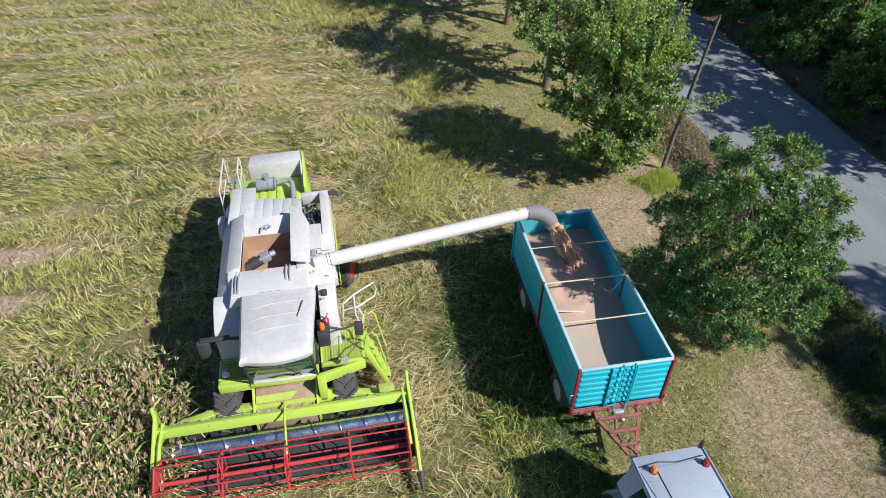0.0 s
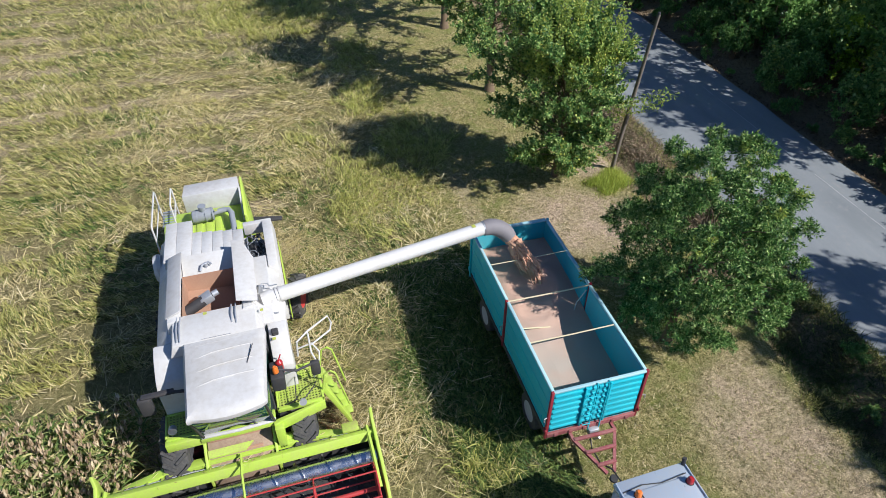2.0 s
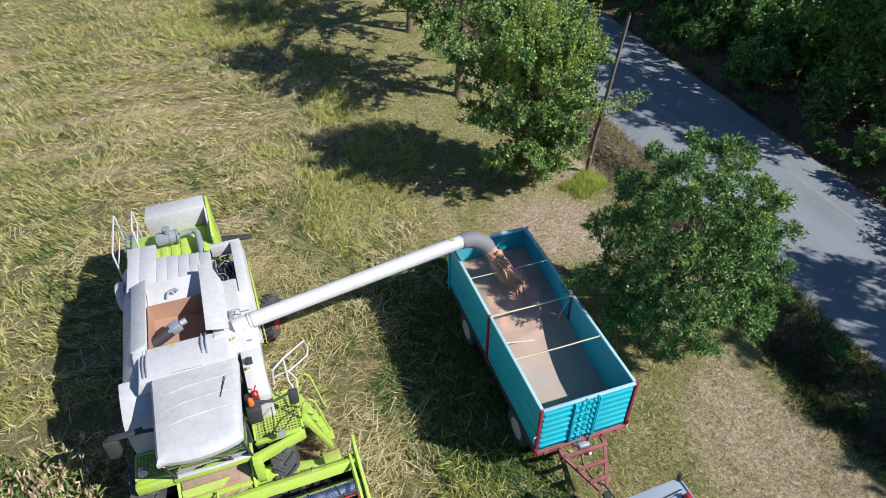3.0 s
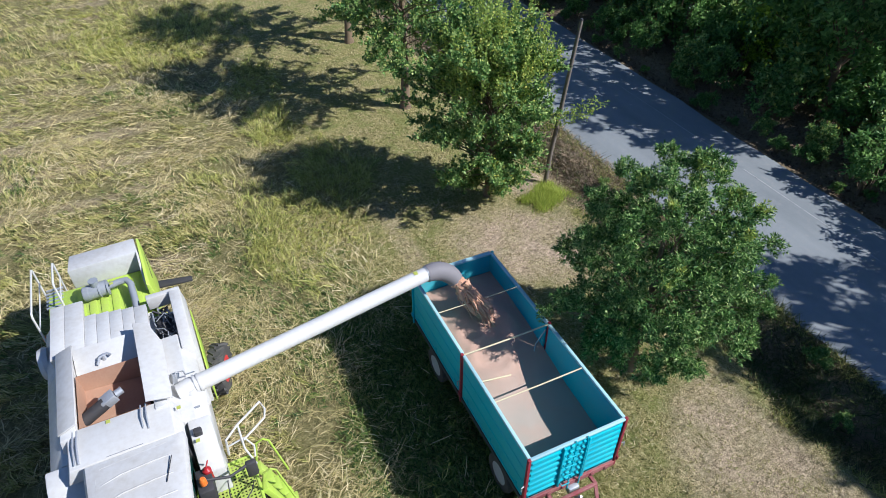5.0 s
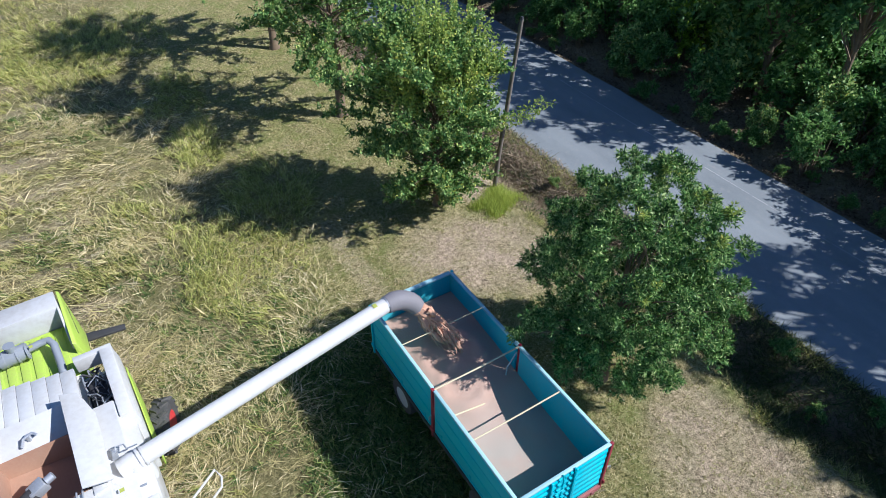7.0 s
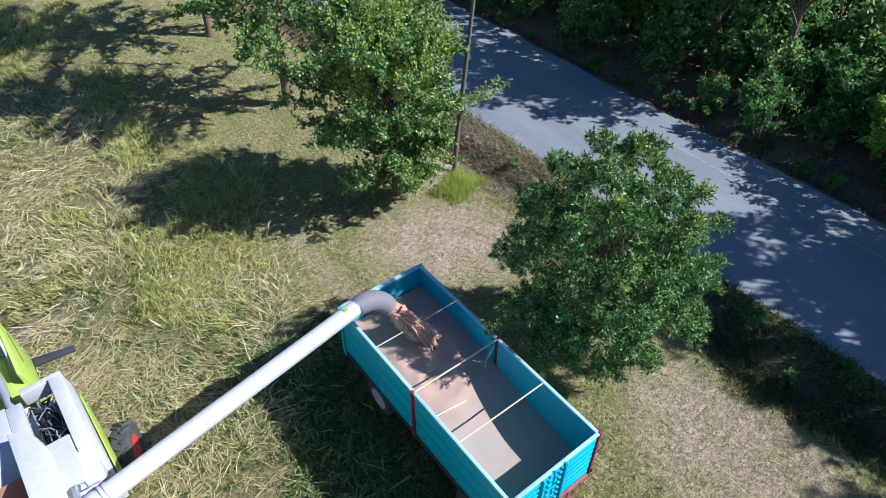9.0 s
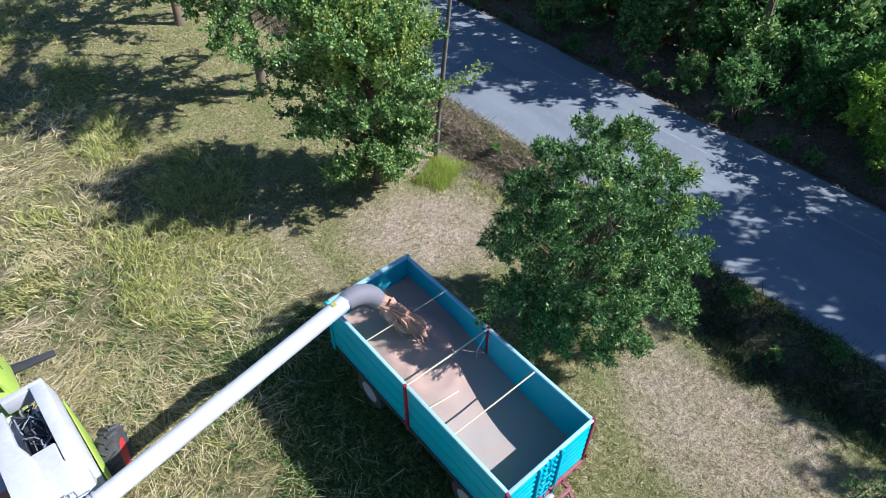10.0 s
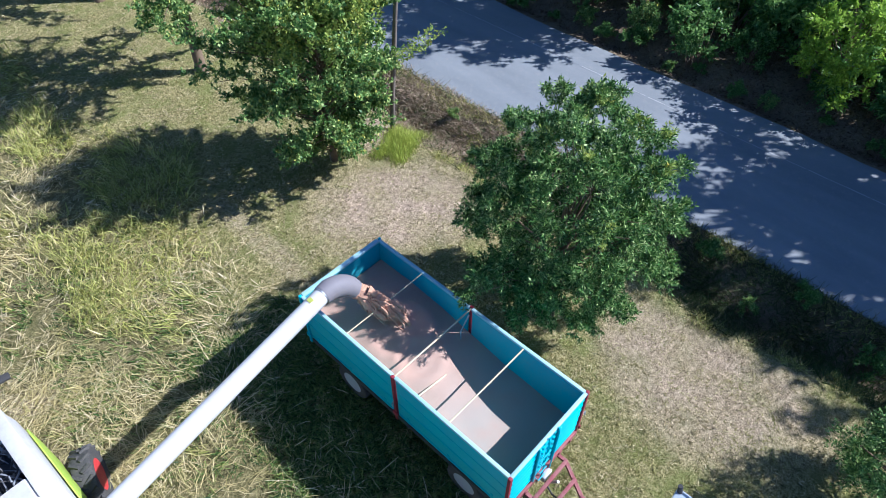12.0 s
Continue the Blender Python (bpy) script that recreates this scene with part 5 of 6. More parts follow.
for k in range(16):
    bm = bmesh.new()
    x, y = rng.uniform(0.85, 1.28), rng.uniform(1.4, 2.6)
    pts = [(x + rng.normal(0, 0.1), y + t * rng.uniform(0.3, 0.9), 2.72 + 0.42 * math.sin(math.pi * t) * rng.uniform(0.5, 1.1)) for t in np.linspace(0, 1, 6)]
    pts = [(min(max(px_, 0.84), 1.31), min(py_, 3.1), pz_) for px_, py_, pz_ in pts]
    tube(bm, pts, rng.uniform(0.012, 0.028), 6)
    part("hose", bm, GREY if k % 3 else DARK, combine)
bm = bmesh.new()
box(bm, 0.8, 1.6, 3.13, 3.3, 2.9, 3.26, 0.02)
part("engine_rear_frame", bm, WHITE, combine)

# lime rear deck with ribs, air cleaner, pipe, white hood
bm = bmesh.new()
prism(bm, [(-1.5, 1.5), (0.92, 1.5), (0.92, 2.75), (-1.5, 2.75)], "y", 3.3, 5.0, 0.02)
deck = part("rear_deck", bm, LIME, combine)
for x in np.linspace(-0.75, 0.6, 6):
    bm = bmesh.new()
    box(bm, x - 0.09, x + 0.09, 3.4, 4.9, 2.735, 2.775, 0.012)
    part("deck_rib", bm, LIME, deck)
bm = bmesh.new()
tube(bm, [(-0.62, 4.3, 3.02), (-0.6, 4.3, 3.02), (-0.02, 4.36, 3.02)], [0.17, 0.19, 0.19], 20)
tube(bm, [(-0.3, 4.33, 3.15), (-0.3, 4.33, 3.36)], [0.09, 0.12], 14)
for x in (-0.5, -0.25, -0.05):
    tube(bm, [(x, 4.32, 3.02), (x + 0.03, 4.32, 3.02)], 0.2, 20)
part("air_cleaner", bm, GREY, combine, "grey air cleaner drum")
bm = bmesh.new()
tube(bm, [(-0.05, 4.36, 3.02), (0.25, 4.38, 3.05), (0.42, 4.36, 3.06), (0.5, 4.2, 3.02), (0.52, 3.6, 2.95), (0.52, 3.2, 2.9)], 0.085, 12)
part("intake_pipe", bm, GREY, combine)
bm = bmesh.new()
hexa(bm, [(-0.86, 5.02, 2.7), (0.84, 5.02, 2.7), (0.8, 5.78, 2.2), (-0.82, 5.78, 2.2)], [(-0.86, 5.0, 3.34), (0.84, 5.0, 3.38), (0.8, 5.75, 3.3), (-0.82, 5.75, 3.26)], 0.025)
hood = part("rear_hood", bm, ROOF, combine, "dusty white rear hood")
bm = bmesh.new()
hexa(bm, [(0.8, 4.1, 2.75), (0.85, 4.1, 2.75), (0.85, 5.02, 2.75), (0.8, 5.02, 2.75)], [(0.8, 4.2, 2.95), (0.85, 4.2, 2.95), (0.85, 5.02, 3.38), (0.8, 5.02, 3.38)], 0.01)
part("hood_cheek", bm, WHITE, hood)
bm = bmesh.new()
hexa(bm, [(0.86, 3.9, 2.3), (1.06, 3.9, 2.2), (1.0, 5.72, 1.6), (0.86, 5.72, 1.6)], [(0.86, 3.9, 3.1), (0.94, 3.9, 3.05), (0.92, 5.66, 3.3), (0.86, 5.66, 3.34)], 0.02)
part("hood_side", bm, LIME, combine, "lime green hood side with a dark slot")
bm = bmesh.new()
hexa(bm, [(0.985, 4.6, 2.7), (1.0, 4.6, 2.7), (0.96, 5.4, 2.95), (0.95, 5.4, 2.95)], [(0.985, 4.6, 2.74), (1.0, 4.6, 2.74), (0.955, 5.4, 2.99), (0.945, 5.4, 2.99)])
part("hood_slot", bm, DARK, combine)
bm = bmesh.new()
prism(bm, [(3.2, 0.9), (5.4, 0.7), (5.9, 0.9), (5.75, 2.2), (5.0, 2.68), (3.2, 2.68)], "x", -0.84, 0.84, 0.04)
part("straw_hood", bm, WHITE, combine)
bm = bmesh.new()
hexa(bm, [(0.85, 5.55, 1.5), (1.9, 5.5, 1.45), (1.92, 5.68, 1.45), (0.85, 5.85, 1.5)], [(0.85, 5.55, 1.58), (1.9, 5.5, 1.52), (1.92, 5.68, 1.52), (0.85, 5.85, 1.58)], 0.015)
part("spreader_plate", bm, DARK, combine)
# rear ladder and rails
for y0, y1, x in ((3.35, 5.2, -1.6), (4.3, 5.25, -1.12)):
    bm = bmesh.new()
    tube(bm, [(x, y0, 2.5), (x, y0, 3.5), (x, y0 + 0.08, 3.58), (x, y1 - 0.08, 3.58), (x, y1, 3.5), (x, y1, 2.4)], 0.025, 8)
    tube(bm, [(x, y0, 3.05), (x, y1, 3.05)], 0.018, 8)
    part("handrail", bm, WHITE, combine)
for k in range(6):
    bm = bmesh.new()
    y = 4.5 + k * 0.14
    box(bm, -1.55, -1.15, y - 0.03, y + 0.03, 2.72, 2.76, 0.005)
    part("rear_ladder_rung", bm, GALV, combine)
bm = bmesh.new()
tube(bm, [(-1.63, 3.5, 2.6), (-1.63, 3.5, 2.72)], [0.05, 0.04], 12)
part("marker_lamp", bm, AMBER, combine, "amber marker lamp")
bm = bmesh.new()
lathe(bm, [(0.02, -0.1), (0.36, -0.1), (0.4, 0.0), (0.36, 0.1), (0.02, 0.1)], 24, Matrix.Translation((-1.58, 2.55, 2.75)))
part("dust_screen", bm, WHITE, combine, "round white dust screen cover")

# cab: tinted glass, frame, domed ribbed roof
bm = bmesh.new()
hexa(bm, [(-0.72, -1.5, 1.95), (1.0, -1.5, 1.95), (0.88, -2.84, 2.05), (-0.7, -2.84, 2.05)], [(-0.72, -1.5, 3.45), (1.0, -1.5, 3.45), (0.86, -3.56, 3.45), (-0.68, -3.56, 3.45)], 0.06)
part("cab_glass", bm, GLASS, combine, "dark green tinted windscreen")
bm = bmesh.new()
box(bm, -0.6, 0.75, -2.75, -1.6, 1.97, 2.3, 0.05)
box(bm, -0.25, 0.4, -2.3, -1.75, 2.3, 3.0, 0.1)
box(bm, -0.2, 0.3, -2.8, -2.5, 2.0, 2.6, 0.06)
part("cab_interior", bm, DARK, combine, "dark seat and console behind the glass")
bm = bmesh.new()
n = 14
plan = [(-0.76, -1.45)] + [(-0.76 + 0.06 * t, -1.45 - 2.15 * t) for t in (0.5, 1.0)] + [(-0.7 + 1.62 * t, -3.56 - 0.14 * math.sin(math.pi * t)) for t in np.linspace(0.06, 0.94, 9)] + [(0.93, -3.52), (1.0, -2.5), (1.08, -1.55), (1.04, -1.42)]
ring = [[bm.verts.new((0.17 + (x - 0.17) * k, -2.5 + (y + 2.5) * k, z)) for x, y in plan] for k, z in ((0.97, 3.46), (1.0, 3.52), (1.0, 3.62), (0.94, 3.7), (0.8, 3.735), (0.45, 3.755))]
for a, b in zip(ring, ring[1:]):
    for i in range(len(plan)):
        bm.faces.new((a[i], a[(i + 1) % len(plan)], b[(i + 1) % len(plan)], b[i]))
bm.faces.new(ring[0]), bm.faces.new(ring[-1])
roof = part("cab_roof", bm, ROOF, combine, "domed white cab roof covered in dust")
for k, y in enumerate((-1.95, -2.35, -2.75)):
    bm = bmesh.new()
    tube(bm, [(-0.46, y - 0.1, 3.73), (-0.1, y - 0.03, 3.765), (0.45, y + 0.0, 3.765), (0.76, y + 0.02, 3.735)], 0.016, 6)
    part("roof_rib", bm, ROOF, roof)
bm = bmesh.new()
tube(bm, [(-0.5, -3.0, 3.722), (-0.54, -1.9, 3.728), (-0.45, -1.68, 3.728), (0.75, -1.62, 3.725), (0.86, -1.8, 3.722), (0.74, -2.9, 3.72)], 0.012, 6)
part("roof_bead", bm, ROOF, roof)
bm = bmesh.new()
tube(bm, [(0.12, -3.42, 3.7), (0.12, -3.42, 3.73)], [0.07, 0.06], 14)
part("roof_badge", bm, GREY, roof, "small grey round emblem")
bm = bmesh.new()
prism(bm, [(-0.78, -2.8), (-0.74, -2.9), (0.08, -2.93), (0.88, -2.9), (0.92, -2.8), (0.08, -2.86)], "z", 1.99, 2.04, 0.01)
part("cab_sill", bm, WHITE, combine)
bm = bmesh.new()
prism(bm, [(-0.8, -2.4), (-0.78, -2.88), (0.06, -2.9), (0.9, -2.88), (0.92, -2.4)], "z", 1.82, 1.97, 0.02)
part("front_apron", bm, LIME, combine)
for x, y, x2, y2 in ((-0.7, -2.84, -0.68, -3.5), (0.88, -2.84, 0.86, -3.5), (-0.73, -1.52, -0.73, -1.52), (1.01, -1.52, 1.01, -1.52), (-0.71, -2.5, -0.7, -2.5), (0.93, -2.5, 0.9, -2.5)):
    bm = bmesh.new()
    tube(bm, [(x, y, 1.95), (x2, y2, 3.48)], 0.035, 6)
    part("cab_pillar", bm, DARK, combine)
bm = bmesh.new()
tube(bm, [(0.5, -2.9, 2.1), (0.3, -3.14, 2.6), (0.15, -3.3, 2.95)], 0.012, 5)
part("wiper", bm, DARK, combine)
bm = bmesh.new()
tube(bm, [(0.62, -2.5, 3.76), (0.78, -2.0, 3.79)], 0.01, 5)
part("aerial", bm, DARK, combine)


def platform(x0, x1, y0, y1, z):
    """A lime walkway of crossing bars in a solid frame."""
    bm = bmesh.new()
    for a, b, c, d in ((x0, x1, y0, y0 + 0.08), (x0, x1, y1 - 0.05, y1), (x0, x0 + 0.05, y0, y1), (x1 - 0.06, x1, y0, y1)):
        box(bm, a, b, c, d, z - 0.1, z + 0.02, 0.012)
    frame_ = part("platform", bm, LIME, combine, "lime green perforated walkway")
    bm = bmesh.new()
    k = 0
    for x in np.arange(x0 + 0.08, x1 - 0.05, 0.075):
        box(bm, x - 0.018, x + 0.018, y0 + 0.05, y1 - 0.03, z - 0.02, z)
    for y in np.arange(y0 + 0.1, y1 - 0.04, 0.075):
        box(bm, x0 + 0.03, x1 - 0.03, y - 0.018, y + 0.018, z - 0.024, z - 0.004)
    part("grating", bm, LIME_DUSTY, frame_)
    bm = bmesh.new()
    box(bm, x0 + 0.02, x1 - 0.02, y0 + 0.02, y1 - 0.02, z - 0.3, z - 0.28)
    part("underside", bm, DARK, frame_)


platform(0.98, 2.1, -2.6, -1.35, 1.98)
platform(-1.55, -0.78, -2.72, -1.97, 1.98)
bm = bmesh.new()
hexa(bm, [(0.86, -2.98, 1.66), (2.1, -2.62, 1.66), (2.1, -2.56, 1.66), (0.86, -2.84, 1.66)], [(0.86, -2.98, 1.98), (2.1, -2.62, 1.98), (2.1, -2.56, 1.98), (0.86, -2.84, 1.98)], 0.02)
box(bm, 0.86, 1.06, -3.1, -2.8, 1.2, 1.95, 0.02)
part("front_step", bm, LIME, combine)
bm = bmesh.new()
box(bm, -1.55, -0.72, -2.84, -2.71, 1.72, 1.98, 0.02)
part("front_step", bm, LIME, combine)

# side ladder with lime stringers and hoop rails
for y in (-2.2, -1.7):
    bm = bmesh.new()
    hexa(bm, [(2.08, y - 0.12, 1.95), (2.2, y - 0.12, 1.98), (2.2, y + 0.12, 1.98), (2.08, y + 0.12, 1.95)], [(2.62, y - 0.1, 0.4), (2.7, y - 0.1, 0.42), (2.7, y + 0.1, 0.42), (2.62, y + 0.1, 0.4)], 0.01)
    part("ladder_side", bm, LIME, combine)
for k in range(5):
    bm = bmesh.new()
    s = (k + 0.6) / 5.2
    box(bm, 2.1 + 0.52 * s, 2.32 + 0.5 * s, -2.12, -1.78, 1.93 - 1.55 * s, 1.97 - 1.55 * s, 0.008)
    part("ladder_step", bm, LIME, combine)
for y, dx in ((-2.3, 0.0), (-1.55, 0.04)):
    bm = bmesh.new()
    tube(bm, [(2.1 + dx, y, 1.98), (2.2 + dx, y, 2.55), (2.34 + dx, y, 2.62), (2.45 + dx, y, 2.5), (2.68 + dx, y, 1.2)], 0.022, 8)
    part("ladder_rail", bm, LIME, combine)
# white folding rail above the deck edge
bm = bmesh.new()
tube(bm, [(1.62, -0.9, 2.5), (1.66, -0.95, 3.05), (1.95, -0.72, 3.1), (2.5, -0.35, 3.1), (2.56, -0.48, 2.98), (2.5, -0.6, 2.85), (1.98, -0.95, 2.85)], 0.024, 8)
tube(bm, [(1.95, -0.72, 3.1), (1.95, -1.05, 2.7), (2.08, -1.25, 2.35), (1.9, -1.32, 2.1)], 0.022, 8)
tube(bm, [(1.64, -0.9, 2.75), (2.0, -0.9, 2.85), (2.14, -1.0, 2.6), (2.1, -1.15, 2.45)], 0.02, 8)
bmesh.ops.translate(bm, vec=(0.05, -0.62, 0), verts=bm.verts)
part("folding_rail", bm, WHITE, combine)
# mirrors, lamps, beacon, extinguisher
bm = bmesh.new()
tube(bm, [(1.12, -2.3, 3.1), (1.6, -2.35, 2.95), (1.98, -2.2, 2.9)], 0.03, 8)
part("mirror_arm", bm, DARK, combine)
bm = bmesh.new()
box(bm, 1.92, 2.14, -2.26, -2.12, 2.5, 2.95, 0.05)
part("mirror", bm, DARK, combine, "black wing mirror")
bm = bmesh.new()
tube(bm, [(-0.75, -2.25, 3.0), (-1.2, -2.2, 3.02), (-1.75, -2.15, 2.98)], 0.04, 8)
box(bm, -1.8, -1.1, -2.24, -2.1, 2.98, 3.04, 0.015)
part("mirror_arm", bm, DARK, combine)
bm = bmesh.new()
box(bm, -1.9, -1.6, -2.28, -2.12, 2.45, 3.0, 0.05)
part("mirror", bm, DARK, combine, "black wing mirror")
bm = bmesh.new()
tube(bm, [(-1.3, -2.62, 2.3), (-1.3, -2.74, 2.32)], [0.09, 0.1], 14)
part("work_lamp", bm, GALV, combine)
bm = bmesh.new()
tube(bm, [(1.6, -2.7, 2.25), (1.6, -2.76, 2.27)], [0.08, 0.09], 14)
part("work_lamp", bm, GALV, combine)
bm = bmesh.new()
tube(bm, [(1.2, -2.5, 2.0), (1.45, -2.6, 2.22), (1.6, -2.68, 2.24), (1.9, -2.4, 2.3), (1.98, -2.0, 2.0)], 0.014, 6)
tube(bm, [(1.45, -2.6, 2.22), (1.5, -2.0, 2.3), (1.55, -1.6, 2.0)], 0.012, 6)
part("lamp_bracket", bm, DARK, combine)
bm = bmesh.new()
tube(bm, [(1.14, -2.38, 3.1), (1.14, -2.38, 3.24), (1.14, -2.38, 3.28)], [0.07, 0.065, 0.04], 14)
part("beacon", bm, AMBER, combine, "amber warning beacon")
bm = bmesh.new()
tube(bm, [(1.24, -2.1, 2.75), (1.24, -2.1, 3.1), (1.24, -2.1, 3.16)], [0.085, 0.085, 0.03], 14)
tube(bm, [(1.24, -2.1, 3.16), (1.3, -1.98, 3.2), (1.26, -1.9, 3.0)], 0.015, 6)
part("fire_extinguisher", bm, REDLENS, combine, "red fire extinguisher")
bm = bmesh.new()
box(bm, 1.0, 1.3, -2.55, -2.0, 2.6, 3.05, 0.04)
part("cab_side_box", bm, DARK, combine)
bm = bmesh.new()
box(bm, 1.18, 1.34, -1.35, -1.2, 3.18, 3.32, 0.03)
part("filler_cap", bm, DARK, combine)
for x, y in ((1.22, -1.45), (1.05, -0.8), (-0.25, -0.55), (0.08, 4.22)):
    bm = bmesh.new()
    z = {(-0.25, -0.55): 3.625, (0.08, 4.22): 3.19, (1.22, -1.45): 3.21, (1.05, -0.8): 3.6}[(x, y)]
    box(bm, x - 0.04, x + 0.04, y - 0.04, y + 0.04, z, z + 0.006)
    part("warning_sticker", bm, BRIGHT, combine, "small yellow warning sticker")

# wheels and running gear
for x in (-1.45, 1.5):
    wheel(combine, (x, -2.3, 0.9), 0.9, 0.64, 0.44, RED_RIM, 20, "red rim")
for x in (-1.8, 1.92):
    wheel(combine, (x, 2.55, 0.66), 0.66, 0.44, 0.36, RED_RIM, 16, "red rim", -18)
bm = bmesh.new()
box(bm, -1.2, 1.2, -2.5, -2.1, 0.7, 1.05, 0.04)
box(bm, -1.65, 1.75, 2.45, 2.65, 0.58, 0.76, 0.03)
box(bm, -0.7, 0.7, -2.0, 3.2, 0.75, 1.2, 0.06)
part("axles", bm, DARK, combine)

# feeder house
bm = bmesh.new()
hexa(bm, [(-0.74, -2.0, 1.1), (0.74, -2.0, 1.1), (0.74, -3.25, 0.4), (-0.74, -3.25, 0.4)], [(-0.74, -2.0, 1.9), (0.74, -2.0, 1.9), (0.74, -3.25, 1.15), (-0.74, -3.25, 1.15)], 0.03)
part("feeder_house", bm, FEEDER, combine, "worn feeder house caked in brown dust")
for x in (-0.79, 0.79):
    bm = bmesh.new()
    hexa(bm, [(x - 0.03, -2.0, 1.2), (x + 0.03, -2.0, 1.2), (x + 0.03, -3.28, 0.45), (x - 0.03, -3.28, 0.45)], [(x - 0.03, -2.0, 1.98), (x + 0.03, -2.0, 1.98), (x + 0.03, -3.28, 1.23), (x - 0.03, -3.28, 1.23)], 0.01)
    part("feeder_cheek", bm, LIME, combine, "lime feeder side plate")
bm = bmesh.new()
hexa(bm, [(-0.74, -2.86, 1.42), (0.3, -2.86, 1.42), (0.1, -3.0, 1.33), (-0.74, -3.0, 1.33)], [(-0.74, -2.86, 1.46), (0.3, -2.86, 1.46), (0.1, -3.0, 1.37), (-0.74, -3.0, 1.37)])
part("feeder_flap", bm, LIME_DUSTY, combine, "dusty lime flap on the feeder house")
for y in (-2.35, -2.65, -2.95):
    bm = bmesh.new()
    z = 1.9 - (-2.0 - y) * 0.6
    box(bm, -0.68, 0.5, y - 0.03, y + 0.03, z - 0.02, z + 0.03, 0.006)
    part("feeder_rib", bm, RUST, combine, "rusty worn feeder rib")
for k in range(5):
    bm = bmesh.new()
    y = -2.5 - 0.06 * k
    tube(bm, [(-1.0, -2.2, 1.4), (-1.15, y - 0.1, 1.45 - 0.05 * k), (-1.1, y - 0.45, 1.2), (-0.8, y - 0.6, 1.1)], 0.016, 6)
    part("hydraulic_hose", bm, DARK, combine)

# header: lime trough, silver auger, red reel
header = thing("header", COMBINE @ pose(-0.02, -3.22, 0.2, 0, 0, 0), "wide lime green cutting header with a red reel", "harvester header")
HW = 3.12
bm = bmesh.new()
prism(bm, [(-0.24, 0.9), (-0.02, 0.9), (0.0, 1.1), (-0.16, 1.17)], "x", -HW, HW, 0.025)
part("top_beam", bm, LIME, header)
# rear tube, dropped at both ends, with a plate, brackets and pipes between it and the top beam
bm = bmesh.new()
prism(bm, [(0.12, 0.72), (0.38, 0.72), (0.38, 1.06), (0.12, 1.12)], "x", -1.75, 1.65, 0.03)
part("rear_beam", bm, LIME, header)
for s_ in (-1, 1):
    bm = bmesh.new()
    a, b = 1.68 * s_, 2.7 * s_
    hexa(bm, [(a, 0.13, 0.74), (a, 0.38, 0.74), (a, 0.38, 1.05), (a, 0.13, 1.1)], [(b, 0.02, 0.66), (b, 0.24, 0.66), (b, 0.24, 0.9), (b, 0.02, 0.94)], 0.025)
    part("rear_strut", bm, LIME, header)
    bm = bmesh.new()
    hexa(bm, [(1.0 * s_, 0.22, 1.05), (1.0 * s_, 0.36, 1.02), (1.8 * s_, 0.22, 1.0), (1.8 * s_, 0.04, 1.03)], [(1.0 * s_, 0.22, 1.08), (1.0 * s_, 0.36, 1.05), (1.8 * s_, 0.22, 1.03), (1.8 * s_, 0.04, 1.06)])
    part("corner_plate", bm, LIME_DUSTY, header)
for x in np.arange(-2.8, 2.81, 0.7):
    bm = bmesh.new()
    prism(bm, [(-0.02, 0.8), (0.18, 0.8), (0.2, 0.98), (0.0, 1.08)], "x", x - 0.02, x + 0.02)
    part("beam_bracket", bm, LIME_DUSTY, header)
for k, (y, z) in enumerate(((0.06, 1.0), (0.1, 0.97))):
    bm = bmesh.new()
    tube(bm, [(-2.6, y, z), (-1.2, y + 0.02, z + 0.01), (0.4, y - 0.02, z), (2.5, y, z)], 0.016, 6)
    part("hydraulic_pipe", bm, DARK if k else GALV, header)
bm = bmesh.new()
prism(bm, [(0.1, 0.5), (0.14, 0.5), (0.14, 0.95), (0.1, 0.95)], "x", -HW, HW)
part("back_sheet", bm, LIME_DUSTY, header)
bm = bmesh.new()
prism(bm, [(0.1, 0.16), (0.14, 0.16), (0.14, 0.5), (0.1, 0.5)], "x", -HW, HW)
prism(bm, [(-1.35, 0.1), (0.12, 0.1), (0.12, 0.16), (-1.35, 0.14)], "x", -HW, HW)
part("trough", bm, DARK, header)
for s in (-1, 1):
    bm = bmesh.new()
    prism(bm, [(0.3, 0.2), (0.3, 1.3), (0.2, 1.62), (0.1, 1.3), (-1.3, 0.85), (-1.9, 0.35), (-1.9, 0.15), (-1.2, 0.08)], "x", s * HW - 0.04, s * HW + 0.04, 0.015)
    part("end_plate", bm, LIME, header)
    bm = bmesh.new()
    tube(bm, [(s * (HW - 0.16), 0.05, 1.12), (s * (HW - 0.16), -0.6, 1.12), (s * (HW - 0.16), -1.46, 0.86)], 0.05, 6)
    part("reel_arm", bm, LIME, header)
    bm = bmesh.new()
    tube(bm, [(s * HW, -1.9, 0.25), (s * HW, -2.35, 0.12)], [0.1, 0.02], 8)
    part("crop_divider", bm, DARK, header)
bm = bmesh.new()
tube(bm, [(-HW + 0.06, -0.48, 0.62), (HW - 0.06, -0.48, 0.62)], 0.22, 24)
intake = part("intake_auger", bm, STEEL, header, "polished steel intake auger")
for s in (-1, 1):
    bm = bmesh.new()
    turns, n = 4, 96
    for i in range(n):
        for (t0, t1) in ((i / n, (i + 1) / n),):
            p = []
            for t, r in ((t0, 0.21), (t0, 0.31), (t1, 0.31), (t1, 0.21)):
                a = s * t * turns * math.tau
                p.append(bm.verts.new((s * (0.45 + t * (HW - 0.6)), -0.48 + r * math.cos(a), 0.62 + r * math.sin(a))))
            bm.faces.new(p)
    part("flighting", bm, STEEL, intake)
bm = bmesh.new()
